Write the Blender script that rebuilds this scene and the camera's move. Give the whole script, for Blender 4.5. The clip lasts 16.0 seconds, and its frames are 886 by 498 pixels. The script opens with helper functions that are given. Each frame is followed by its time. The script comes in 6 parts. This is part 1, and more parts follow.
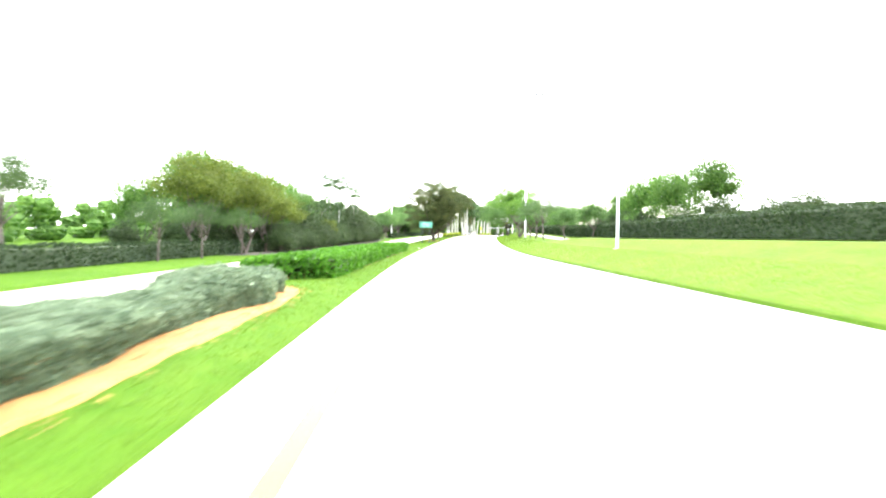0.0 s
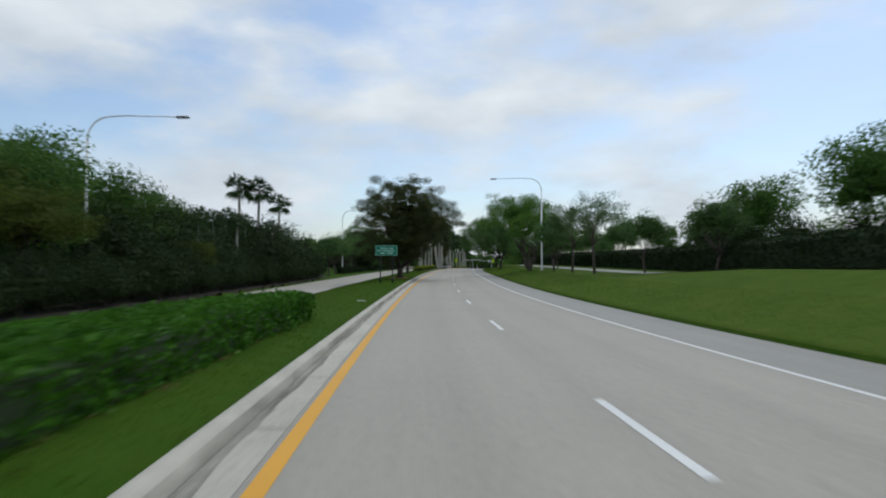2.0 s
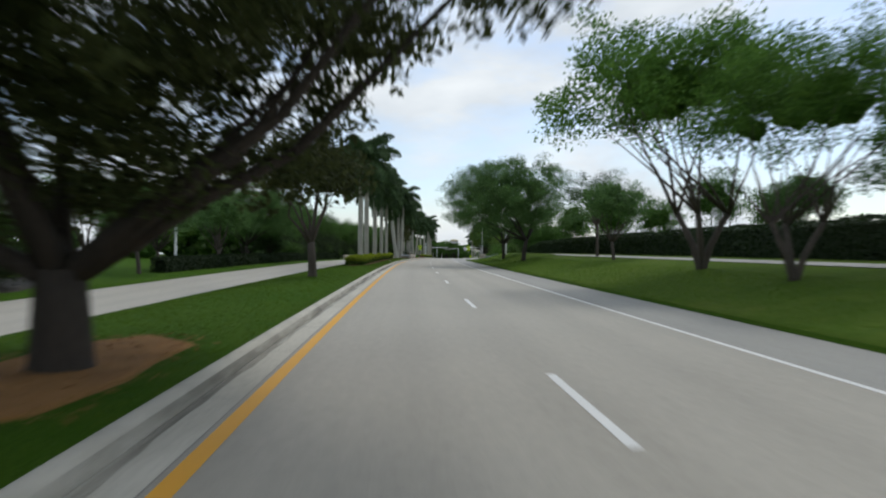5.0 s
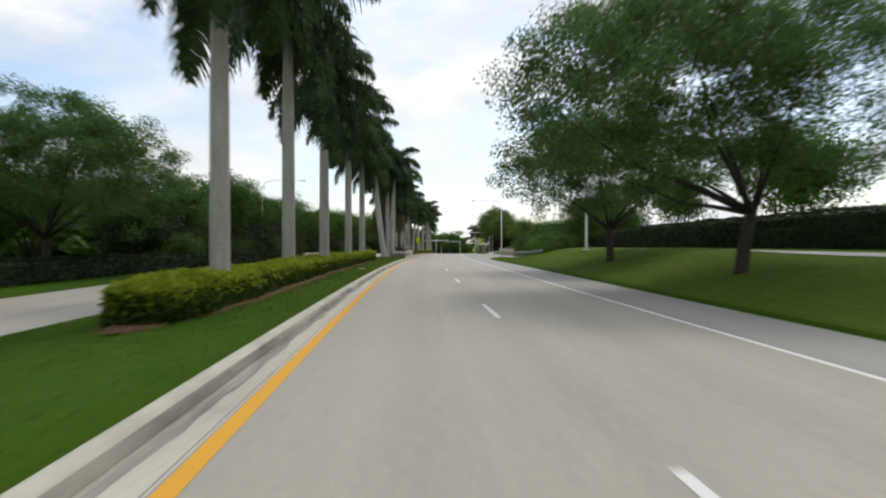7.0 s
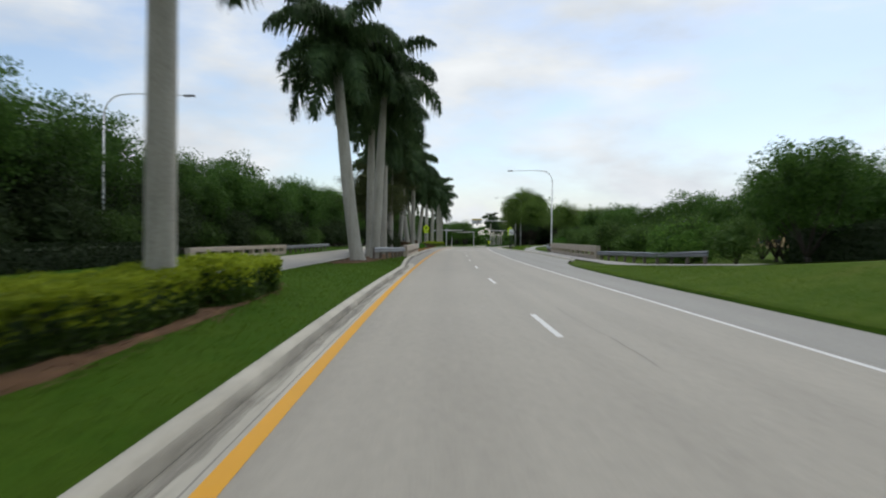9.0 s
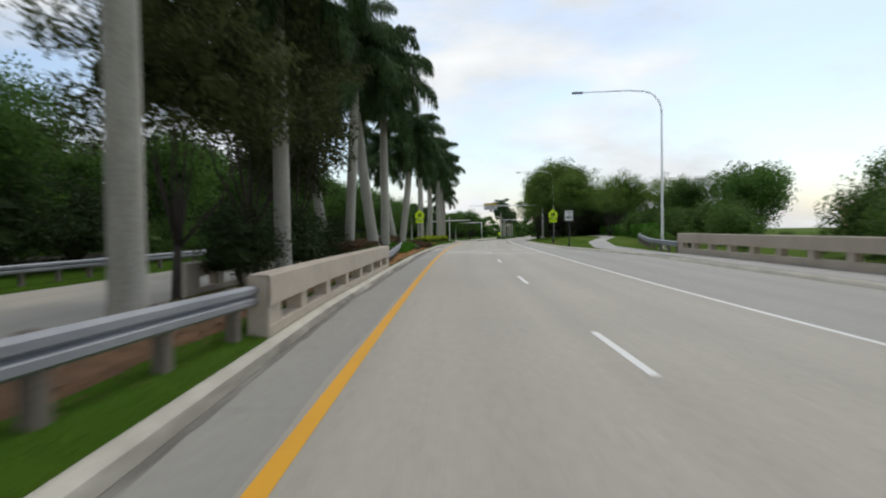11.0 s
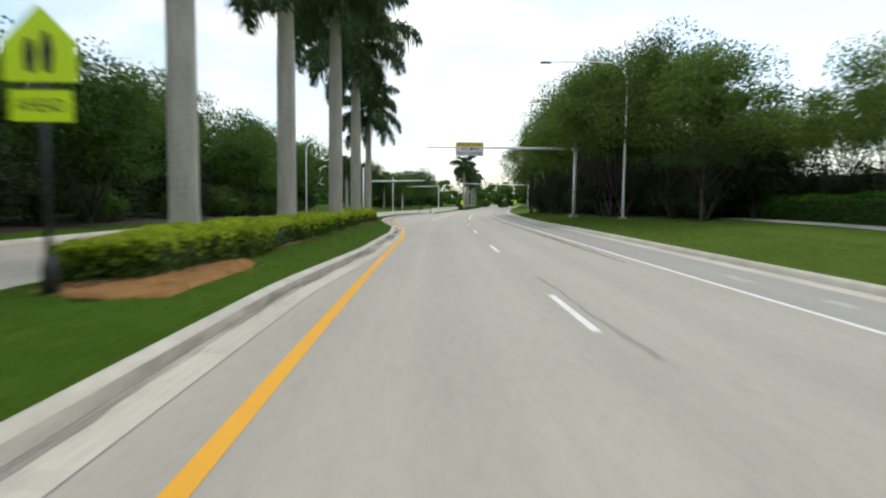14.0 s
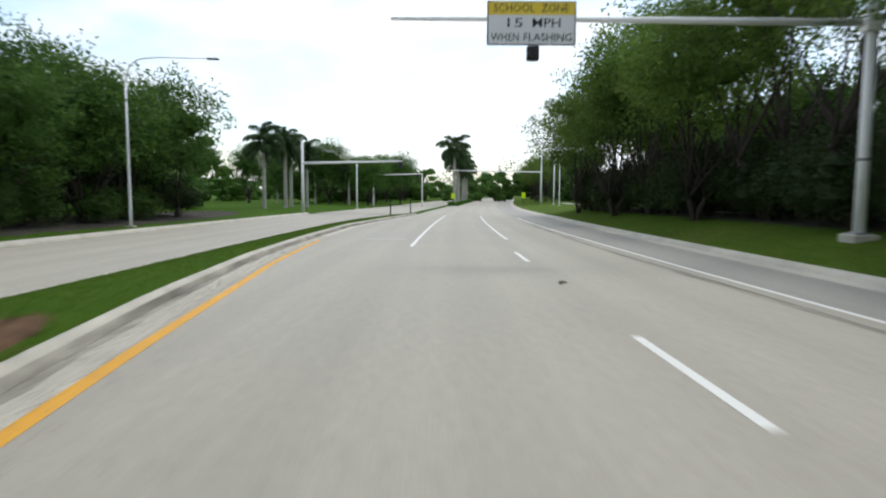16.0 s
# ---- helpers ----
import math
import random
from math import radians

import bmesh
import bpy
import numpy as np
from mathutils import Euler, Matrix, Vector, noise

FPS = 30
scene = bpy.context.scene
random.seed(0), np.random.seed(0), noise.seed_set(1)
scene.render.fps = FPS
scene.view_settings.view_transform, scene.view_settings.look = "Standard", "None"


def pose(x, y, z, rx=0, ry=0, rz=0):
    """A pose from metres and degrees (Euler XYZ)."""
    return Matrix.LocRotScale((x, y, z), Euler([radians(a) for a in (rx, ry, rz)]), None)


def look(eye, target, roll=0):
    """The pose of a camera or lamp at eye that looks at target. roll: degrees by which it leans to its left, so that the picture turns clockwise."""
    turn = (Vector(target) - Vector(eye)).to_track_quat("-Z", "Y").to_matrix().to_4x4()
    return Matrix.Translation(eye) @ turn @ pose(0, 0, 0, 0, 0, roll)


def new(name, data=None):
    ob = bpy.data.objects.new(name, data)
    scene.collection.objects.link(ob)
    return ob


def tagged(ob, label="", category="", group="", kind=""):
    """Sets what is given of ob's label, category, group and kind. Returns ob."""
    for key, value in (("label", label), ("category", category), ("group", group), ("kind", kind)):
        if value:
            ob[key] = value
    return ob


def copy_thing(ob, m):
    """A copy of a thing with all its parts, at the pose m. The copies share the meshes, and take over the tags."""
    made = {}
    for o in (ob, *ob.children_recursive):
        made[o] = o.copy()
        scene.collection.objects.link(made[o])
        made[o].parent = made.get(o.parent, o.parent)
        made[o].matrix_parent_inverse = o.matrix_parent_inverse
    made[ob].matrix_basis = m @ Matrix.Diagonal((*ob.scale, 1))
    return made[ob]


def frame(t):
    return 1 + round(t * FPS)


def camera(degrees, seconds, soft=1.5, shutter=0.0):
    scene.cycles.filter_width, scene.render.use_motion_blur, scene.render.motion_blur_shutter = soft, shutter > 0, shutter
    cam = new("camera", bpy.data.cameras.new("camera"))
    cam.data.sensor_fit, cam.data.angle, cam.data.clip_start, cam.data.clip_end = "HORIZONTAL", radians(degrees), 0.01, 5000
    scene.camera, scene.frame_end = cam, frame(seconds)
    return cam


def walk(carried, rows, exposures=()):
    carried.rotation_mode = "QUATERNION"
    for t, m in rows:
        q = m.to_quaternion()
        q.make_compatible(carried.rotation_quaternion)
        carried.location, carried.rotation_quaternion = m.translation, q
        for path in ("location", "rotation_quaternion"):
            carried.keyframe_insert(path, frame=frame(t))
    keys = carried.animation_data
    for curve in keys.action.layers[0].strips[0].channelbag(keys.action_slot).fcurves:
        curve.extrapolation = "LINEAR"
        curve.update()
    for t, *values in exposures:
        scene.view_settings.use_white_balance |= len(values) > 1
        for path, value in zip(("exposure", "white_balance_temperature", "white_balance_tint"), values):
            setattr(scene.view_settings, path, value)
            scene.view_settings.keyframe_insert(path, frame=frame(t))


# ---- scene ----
# ---- camera and its way ----
PATH = [
    (0.0, (-3.468, 41.485, 1.568), -1.05, -1.40, 0.76),
    (0.5, (-3.855, 51.684, 1.544), 0.06, 0.98, 0.76),
    (1.0, (-4.197, 61.929, 1.512), 0.57, 1.74, 1.20),
    (1.5, (-4.472, 72.112, 1.466), 1.20, 2.01, 1.16),
    (2.0, (-4.670, 82.167, 1.417), 1.80, 1.65, 0.00),
    (2.5, (-4.660, 92.293, 1.360), 2.35, 1.59, -0.74),
    (3.0, (-4.693, 102.793, 1.331), 3.01, 1.70, -0.15),
    (3.5, (-4.651, 112.917, 1.344), 4.05, 1.57, 0.88),
    (4.0, (-4.378, 122.953, 1.392), 4.97, 1.52, 0.33),
    (4.5, (-3.968, 132.882, 1.480), 5.30, 0.68, 0.57),
    (5.0, (-3.639, 142.994, 1.584), 5.73, 0.63, 0.49),
    (5.5, (-3.221, 153.255, 1.696), 5.97, 0.51, 0.30),
    (6.0, (-2.744, 163.501, 1.808), 6.04, 0.28, 0.07),
    (6.5, (-2.237, 173.572, 1.915), 6.07, 0.10, -0.12),
    (7.0, (-1.721, 183.307, 2.015), 6.17, 0.02, -0.20),
    (7.5, (-1.335, 192.732, 2.110), 6.00, -0.13, -0.21),
    (8.0, (-0.770, 202.347, 2.198), 6.16, -0.37, 0.38),
    (8.5, (-0.049, 213.106, 2.286), 5.88, -0.40, 0.91),
    (9.0, (0.705, 223.085, 2.351), 5.61, -0.86, 0.92),
    (9.5, (1.559, 233.308, 2.399), 5.88, -1.01, 0.71),
    (10.0, (2.448, 243.301, 2.421), 5.82, -1.29, 0.21),
    (10.5, (3.382, 253.139, 2.413), 5.61, -1.49, -0.39),
    (11.0, (4.369, 262.897, 2.408), 5.42, -1.52, -0.90),
    (11.5, (5.427, 272.649, 2.410), 5.52, -1.52, -1.11),
    (12.0, (6.662, 282.446, 2.427), 6.59, -1.61, 0.30),
    (12.5, (7.811, 292.178, 2.470), 6.71, -2.45, -0.22),
    (13.0, (9.028, 301.542, 2.505), 7.38, -3.80, 0.12),
    (13.5, (10.403, 311.508, 2.524), 8.45, -4.80, -0.73),
    (14.0, (12.040, 322.685, 2.523), 10.02, -4.55, 0.66),
    (14.5, (13.612, 332.965, 2.497), 10.33, -4.69, 1.24),
    (15.0, (15.178, 342.710, 2.458), 10.62, -5.01, 0.96),
    (15.5, (16.792, 352.421, 2.410), 11.09, -5.18, 0.89),
    (16.0, (18.389, 362.255, 2.330), 11.64, -5.15, 0.35),
]


def eye_pose(eye, yaw, pitch, roll):
    y, p = radians(yaw), radians(pitch)
    ahead = Vector((math.sin(y) * math.cos(p), math.cos(y) * math.cos(p), math.sin(p)))
    return look(eye, Vector(eye) + ahead, roll)


cam = camera(69.9, 16.0, soft=2.1, shutter=0.35)
walk(cam, [(t, eye_pose(e, y, p, r)) for t, e, y, p, r in PATH],
     exposures=[(0.0, 3.55, 6600, 8), (0.3, 2.75, 6600, 8), (0.5, 1.95, 6600, 8), (0.8, 0.7, 6600, 8), (1.0, 0.4, 6600, 8), (1.5, 0.0, 6300, 8), (2.0, -0.15, 6000, 6), (4.0, -0.1, 6000, 6), (7.0, 0.3, 6600, 9), (8.0, 0.2, 6500, 8), (8.5, 0.04, 6350, 8), (9.0, 0.04, 6300, 8), (11.5, 0.2, 6450, 8), (12.0, 0.3, 6450, 8), (13.0, 0.48, 6300, 8), (14.0, 0.5, 6450, 7), (16.0, 0.55, 6250, 7)])

# ---- sky and sun ----
SUN_EL, SUN_AZ = radians(58), radians(35)
world = bpy.data.worlds.new("sky")
scene.world = world
world.use_nodes = True
wn, wl = world.node_tree.nodes, world.node_tree.links
wn.clear()
w_out = wn.new("ShaderNodeOutputWorld")
sky = wn.new("ShaderNodeTexSky")
sky.sky_type, sky.sun_disc, sky.sun_elevation, sky.sun_rotation = "NISHITA", False, SUN_EL, SUN_AZ
sky.air_density, sky.dust_density = 1.0, 1.5
bg_blue = wn.new("ShaderNodeBackground")
bg_blue.inputs[1].default_value = 0.15
wl.new(sky.outputs[0], bg_blue.inputs[0])
w_co = wn.new("ShaderNodeTexCoord")
w_map = wn.new("ShaderNodeMapping")
w_map.inputs["Scale"].default_value = (1.0, 1.0, 2.6)
wl.new(w_co.outputs["Generated"], w_map.inputs[0])
n1 = wn.new("ShaderNodeTexNoise")
n1.inputs["Scale"].default_value, n1.inputs["Detail"].default_value, n1.inputs["Roughness"].default_value = 2.6, 8.0, 0.55
wl.new(w_map.outputs[0], n1.inputs["Vector"])
cover = wn.new("ShaderNodeValToRGB")
cover.color_ramp.elements[0].position, cover.color_ramp.elements[1].position = 0.40, 0.58
cover.color_ramp.elements[0].color = (0.12, 0.12, 0.12, 1)
wl.new(n1.outputs["Fac"], cover.inputs[0])
n2 = wn.new("ShaderNodeTexNoise")
n2.inputs["Scale"].default_value, n2.inputs["Detail"].default_value = 5.0, 6.0
wl.new(w_map.outputs[0], n2.inputs["Vector"])
tone = wn.new("ShaderNodeValToRGB")
tone.color_ramp.elements[0].position, tone.color_ramp.elements[1].position = 0.3, 0.7
tone.color_ramp.elements[0].color, tone.color_ramp.elements[1].color = (0.66, 0.69, 0.735, 1), (0.95, 0.955, 0.96, 1)
wl.new(n2.outputs["Fac"], tone.inputs[0])
bg_cloud = wn.new("ShaderNodeBackground")
bg_cloud.inputs[1].default_value = 0.95
wl.new(tone.outputs[0], bg_cloud.inputs[0])
w_mix = wn.new("ShaderNodeMixShader")
wl.new(cover.outputs[0], w_mix.inputs[0])
wl.new(bg_blue.outputs[0], w_mix.inputs[1])
wl.new(bg_cloud.outputs[0], w_mix.inputs[2])
wl.new(w_mix.outputs[0], w_out.inputs[0])

sun = new("sun", bpy.data.lights.new("sun", "SUN"))
sun.data.energy, sun.data.angle, sun.data.color = 0.8, radians(14), (1.0, 0.95, 0.88)
sun.matrix_world = look((0, 0, 50), Vector((0, 0, 50)) - Vector((math.sin(SUN_AZ) * math.cos(SUN_EL), math.cos(SUN_AZ) * math.cos(SUN_EL), math.sin(SUN_EL))))

# ---- materials ----
def material(name):
    m = bpy.data.materials.new(name)
    m.use_nodes = True
    nt = m.node_tree
    return m, nt, nt.nodes["Principled BSDF"]


def node(nt, kind, ins=None, **props):
    n = nt.nodes.new(kind)
    for k, v in props.items():
        if k == "operation":
            n.operation = v
        elif k == "blend_type":
            n.blend_type = v
    for k, v in (ins or {}).items():
        if hasattr(v, "is_output"):
            nt.links.new(v, n.inputs[k])
        else:
            n.inputs[k].default_value = v
    return n


def ramp(nt, fac, stops):
    r = nt.nodes.new("ShaderNodeValToRGB")
    while len(r.color_ramp.elements) < len(stops):
        r.color_ramp.elements.new(0.5)
    for e, (p, col) in zip(r.color_ramp.elements, stops):
        e.position, e.color = p, (*col, 1)
    nt.links.new(fac, r.inputs[0])
    return r.outputs[0]


def noise_fac(nt, vec, scale, detail=5.0, rough=0.6):
    return node(nt, "ShaderNodeTexNoise", {"Vector": vec, "Scale": scale, "Detail": detail, "Roughness": rough}).outputs["Fac"]


def mixed(nt, fac, a, b, mode="MIX"):
    n = nt.nodes.new("ShaderNodeMix")
    n.data_type, n.blend_type = "RGBA", mode
    for i, v in ((0, fac), (6, a), (7, b)):
        if hasattr(v, "is_output"):
            nt.links.new(v, n.inputs[i])
        else:
            n.inputs[i].default_value = v if i == 0 else (*v, 1)
    return n.outputs[2]


def bumped(nt, bsdf, height, strength, distance=0.02):
    b = node(nt, "ShaderNodeBump", {"Height": height, "Strength": strength, "Distance": distance})
    nt.links.new(b.outputs[0], bsdf.inputs["Normal"])


def rough_material(name, dark, light, big=0.6, fine=30.0, rough=0.85, bump=0.3, uv=False, stretch=(1, 1, 1), metal=0.0, bump_dist=0.01):
    """Two colours mixed by a broad and a fine noise, with relief."""
    m, nt, b = material(name)
    co = nt.nodes.new("ShaderNodeTexCoord")
    mp = node(nt, "ShaderNodeMapping", {"Vector": co.outputs["UV" if uv else "Object"], "Scale": stretch})
    v = mp.outputs[0]
    f1, f2 = noise_fac(nt, v, big), noise_fac(nt, v, fine, 3.0)
    mid = tuple((a + c) / 2 for a, c in zip(dark, light))
    c1 = ramp(nt, f1, [(0.3, dark), (0.7, light)])
    c2 = ramp(nt, f2, [(0.3, dark), (0.5, mid), (0.75, light)])
    nt.links.new(mixed(nt, 0.45, c1, c2), b.inputs["Base Color"])
    b.inputs["Roughness"].default_value, b.inputs["Metallic"].default_value = rough, metal
    bumped(nt, b, f2, bump, bump_dist)
    return m


def paint(name, col, rough=0.5, worn=0.12, metal=0.0):
    d = tuple(c * (1 - worn) for c in col)
    return rough_material(name, d, col, 1.5, 40.0, rough, 0.08, metal=metal, bump_dist=0.003)


def leaf_material(name, dark, mid, light, through_light=0.35):
    m, nt, b = material(name)
    geo = nt.nodes.new("ShaderNodeNewGeometry")
    info = nt.nodes.new("ShaderNodeObjectInfo")
    co = nt.nodes.new("ShaderNodeTexCoord")
    clump = noise_fac(nt, co.outputs["Object"], 0.9, 3.0)
    c = ramp(nt, geo.outputs["Random Per Island"], [(0.0, dark), (0.55, mid), (1.0, light)])
    tuft = noise_fac(nt, co.outputs["Object"], 2.6, 3.0)
    c = mixed(nt, 0.5, c, ramp(nt, clump, [(0.35, dark), (0.7, light)]))
    c = mixed(nt, 0.3, c, ramp(nt, tuft, [(0.35, dark), (0.68, light)]))
    hsv = node(nt, "ShaderNodeHueSaturation", {"Color": c})
    sh = node(nt, "ShaderNodeMapRange", {"Value": info.outputs["Random"], 3: 0.95, 4: 1.45})
    nt.links.new(sh.outputs[0], hsv.inputs["Value"])
    nt.links.new(hsv.outputs[0], b.inputs["Base Color"])
    b.inputs["Roughness"].default_value = 0.6
    b.inputs["Specular IOR Level"].default_value = 0.12
    tr = node(nt, "ShaderNodeBsdfTranslucent", {"Color": hsv.outputs[0]})
    mx = node(nt, "ShaderNodeMixShader", {0: through_light, 1: b.outputs[0], 2: tr.outputs[0]})
    nt.links.new(mx.outputs[0], nt.nodes["Material Output"].inputs[0])
    return m


def road_material(name, dark, light):
    """Pale worn pavement: aggregate, long streaks along the lane, patches, an oily band down each lane."""
    m, nt, b = material(name)
    co = nt.nodes.new("ShaderNodeTexCoord")
    uv = co.outputs["UV"]
    shade = lambda k: (tuple(x * k for x in dark), tuple(x * k for x in light))
    streak = noise_fac(nt, node(nt, "ShaderNodeMapping", {"Vector": uv, "Scale": (2.2, 0.03, 1)}).outputs[0], 1.0, 4.0)
    broad = noise_fac(nt, node(nt, "ShaderNodeMapping", {"Vector": uv, "Scale": (0.5, 0.045, 1)}).outputs[0], 1.0, 5.0, 0.65)
    patch = noise_fac(nt, uv, 0.22, 5.0)
    grit = noise_fac(nt, uv, 55.0, 2.0)
    mottle = noise_fac(nt, uv, 7.0, 5.0, 0.75)
    spots = noise_fac(nt, uv, 2.4, 6.0, 0.7)
    c = ramp(nt, streak, [(0.3, dark), (0.7, light)])
    c = mixed(nt, 0.5, c, ramp(nt, broad, [(0.3, shade(0.92)[0]), (0.7, shade(1.1)[1])]))
    c = mixed(nt, 0.4, c, ramp(nt, patch, [(0.3, dark), (0.7, light)]))
    c = mixed(nt, 0.3, c, ramp(nt, grit, [(0.3, shade(0.55)[0]), (0.7, shade(1.3)[1])]))
    c = mixed(nt, 0.3, c, ramp(nt, mottle, [(0.32, shade(0.7)[0]), (0.7, shade(1.12)[1])]))
    c = mixed(nt, ramp(nt, spots, [(0.6, (0, 0, 0)), (0.8, (0.4, 0.4, 0.4))]), c, shade(0.6)[0])
    across = node(nt, "ShaderNodeSeparateXYZ", {0: uv}).outputs[0]
    wave = node(nt, "ShaderNodeMath", {0: node(nt, "ShaderNodeMath", {0: across, 1: 3.59}, operation="MULTIPLY").outputs[0]}, operation="COSINE").outputs[0]
    oil = node(nt, "ShaderNodeMapRange", {"Value": wave, 1: -0.4, 2: 1.0, 3: 0.0, 4: 0.26}).outputs[0]
    c = mixed(nt, node(nt, "ShaderNodeMath", {0: oil, 1: broad}, operation="MULTIPLY").outputs[0], c, shade(0.62)[0])
    nt.links.new(c, b.inputs["Base Color"])
    b.inputs["Roughness"].default_value = 0.72
    bumped(nt, b, grit, 0.25, 0.006)
    return m


def worn_paint(name, col, under):
    """Road paint, chipped so that the pavement shows in specks."""
    m, nt, b = material(name)
    co = nt.nodes.new("ShaderNodeTexCoord")
    f = noise_fac(nt, co.outputs["UV"], 9.0, 8.0, 0.75)
    big = noise_fac(nt, co.outputs["UV"], 0.7, 3.0)
    c = mixed(nt, ramp(nt, f, [(0.6, (0, 0, 0)), (0.72, (0.75, 0.75, 0.75))]), mixed(nt, big, tuple(x * 0.8 for x in col), col), under)
    nt.links.new(c, b.inputs["Base Color"])
    b.inputs["Roughness"].default_value = 0.6
    return m


ROAD = road_material("pavement_pale", (0.315, 0.288, 0.233), (0.485, 0.446, 0.364))
SHOULDER = road_material("pavement_grey_shoulder", (0.255, 0.244, 0.212), (0.395, 0.376, 0.325))
SILT = rough_material("gutter_silt", (0.12, 0.11, 0.09), (0.26, 0.24, 0.20), 1.2, 18.0, 0.95, 0.5)


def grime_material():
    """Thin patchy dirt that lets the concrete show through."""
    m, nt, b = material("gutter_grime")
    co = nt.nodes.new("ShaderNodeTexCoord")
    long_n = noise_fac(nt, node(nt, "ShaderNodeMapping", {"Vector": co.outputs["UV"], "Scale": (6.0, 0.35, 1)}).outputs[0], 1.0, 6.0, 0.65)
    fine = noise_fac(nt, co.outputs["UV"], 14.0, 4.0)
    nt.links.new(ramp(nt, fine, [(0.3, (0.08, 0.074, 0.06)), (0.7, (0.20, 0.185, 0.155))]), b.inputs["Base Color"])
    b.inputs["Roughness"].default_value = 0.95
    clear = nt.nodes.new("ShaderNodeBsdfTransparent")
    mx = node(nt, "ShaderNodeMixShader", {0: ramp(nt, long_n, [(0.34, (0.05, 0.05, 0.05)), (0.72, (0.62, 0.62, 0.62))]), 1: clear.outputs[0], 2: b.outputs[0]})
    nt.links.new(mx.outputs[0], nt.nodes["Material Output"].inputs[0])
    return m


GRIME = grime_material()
YELLOW = worn_paint("road_paint_yellow", (0.84, 0.41, 0.012), (0.4, 0.27, 0.08))
WHITE_LINE = worn_paint("road_paint_white", (0.86, 0.85, 0.80), (0.36, 0.34, 0.31))
WHITE_FADED = worn_paint("road_paint_white_faded", (0.45, 0.44, 0.41), (0.3, 0.28, 0.25))
TAR = rough_material("tar_seam", (0.215, 0.20, 0.172), (0.33, 0.308, 0.265), 0.25, 14.0)
TAR_JOINT = rough_material("joint_dark", (0.10, 0.094, 0.08), (0.20, 0.186, 0.16), 0.8, 20.0)
KERB = rough_material("kerb_concrete", (0.35, 0.325, 0.262), (0.66, 0.62, 0.515), 0.9, 14.0, 0.9, 0.5)
GUTTER = rough_material("gutter_concrete", (0.38, 0.355, 0.285), (0.64, 0.60, 0.50), 0.55, 10.0, 0.9, 0.4, uv=True, stretch=(1.6, 0.5, 1))
WALK = rough_material("walk_concrete", (0.30, 0.285, 0.26), (0.46, 0.44, 0.405), 0.4, 20.0)
PALE = rough_material("cover_concrete", (0.5, 0.49, 0.45), (0.68, 0.665, 0.62), 2.0, 25.0)
PARAPET = rough_material("parapet_concrete", (0.38, 0.32, 0.25), (0.56, 0.49, 0.39), 0.7, 16.0)
STEEL = rough_material("galvanised_steel", (0.23, 0.245, 0.27), (0.37, 0.385, 0.405), 0.8, 25.0, 0.5, 0.1, metal=0.6)
POST_WOOD = rough_material("post_timber", (0.12, 0.10, 0.08), (0.25, 0.21, 0.17), 2.0, 25.0)
POLE_WHITE = rough_material("pole_pale", (0.78, 0.78, 0.76), (0.90, 0.90, 0.87), 0.8, 20.0, 0.45, 0.05)
POLE_DARK = paint("post_black_green", (0.018, 0.024, 0.022), 0.5, 0.3)
LAMP_GREY = paint("lamp_grey", (0.22, 0.22, 0.23), 0.45)
SIGN_GREEN = paint("sign_green", (0.008, 0.20, 0.115), 0.4)
SIGN_WHITE = paint("sign_white", (0.74, 0.75, 0.74), 0.4, 0.06)
SIGN_BAR = paint("sign_lettering_pale", (0.33, 0.56, 0.47), 0.4, 0.06)
SIGN_LIME = paint("sign_lime", (0.62, 0.85, 0.0), 0.4, 0.05)
SIGN_YELLOW = paint("sign_yellow", (0.75, 0.55, 0.02), 0.4, 0.05)
BLACK = paint("sign_black", (0.012, 0.012, 0.012), 0.5, 0.3)
BACK_ALU = paint("sign_back_aluminium", (0.35, 0.36, 0.36), 0.4, 0.1, 0.7)
MULCH = rough_material("bark_mulch", (0.07, 0.036, 0.016), (0.21, 0.11, 0.048), 3.0, 45.0, 0.95, 0.9, bump_dist=0.03)
STRAW = rough_material("pine_straw", (0.19, 0.090, 0.022), (0.41, 0.205, 0.055), 2.0, 40.0, 0.95, 0.9, bump_dist=0.03)
# leaf mould, darkened further to carry the shade beneath the plants
MOULD_SHADED = rough_material("leaf_mould_shaded", (0.018, 0.015, 0.009), (0.056, 0.046, 0.028), 1.5, 30.0, 0.95, 0.9, bump_dist=0.03)
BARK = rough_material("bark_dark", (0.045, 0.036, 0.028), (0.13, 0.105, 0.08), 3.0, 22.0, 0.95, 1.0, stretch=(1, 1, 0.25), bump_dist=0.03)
# darker copy of the bark above, with the crown's shade put into it
BARK_SHADED = rough_material("bark_deep_shade", (0.022, 0.018, 0.014), (0.075, 0.060, 0.046), 3.0, 22.0, 0.95, 1.0, stretch=(1, 1, 0.25), bump_dist=0.03)
BARK_PALE = rough_material("bark_pale", (0.12, 0.10, 0.085), (0.27, 0.24, 0.205), 3.0, 22.0, 0.95, 0.8, stretch=(1, 1, 0.3), bump_dist=0.02)

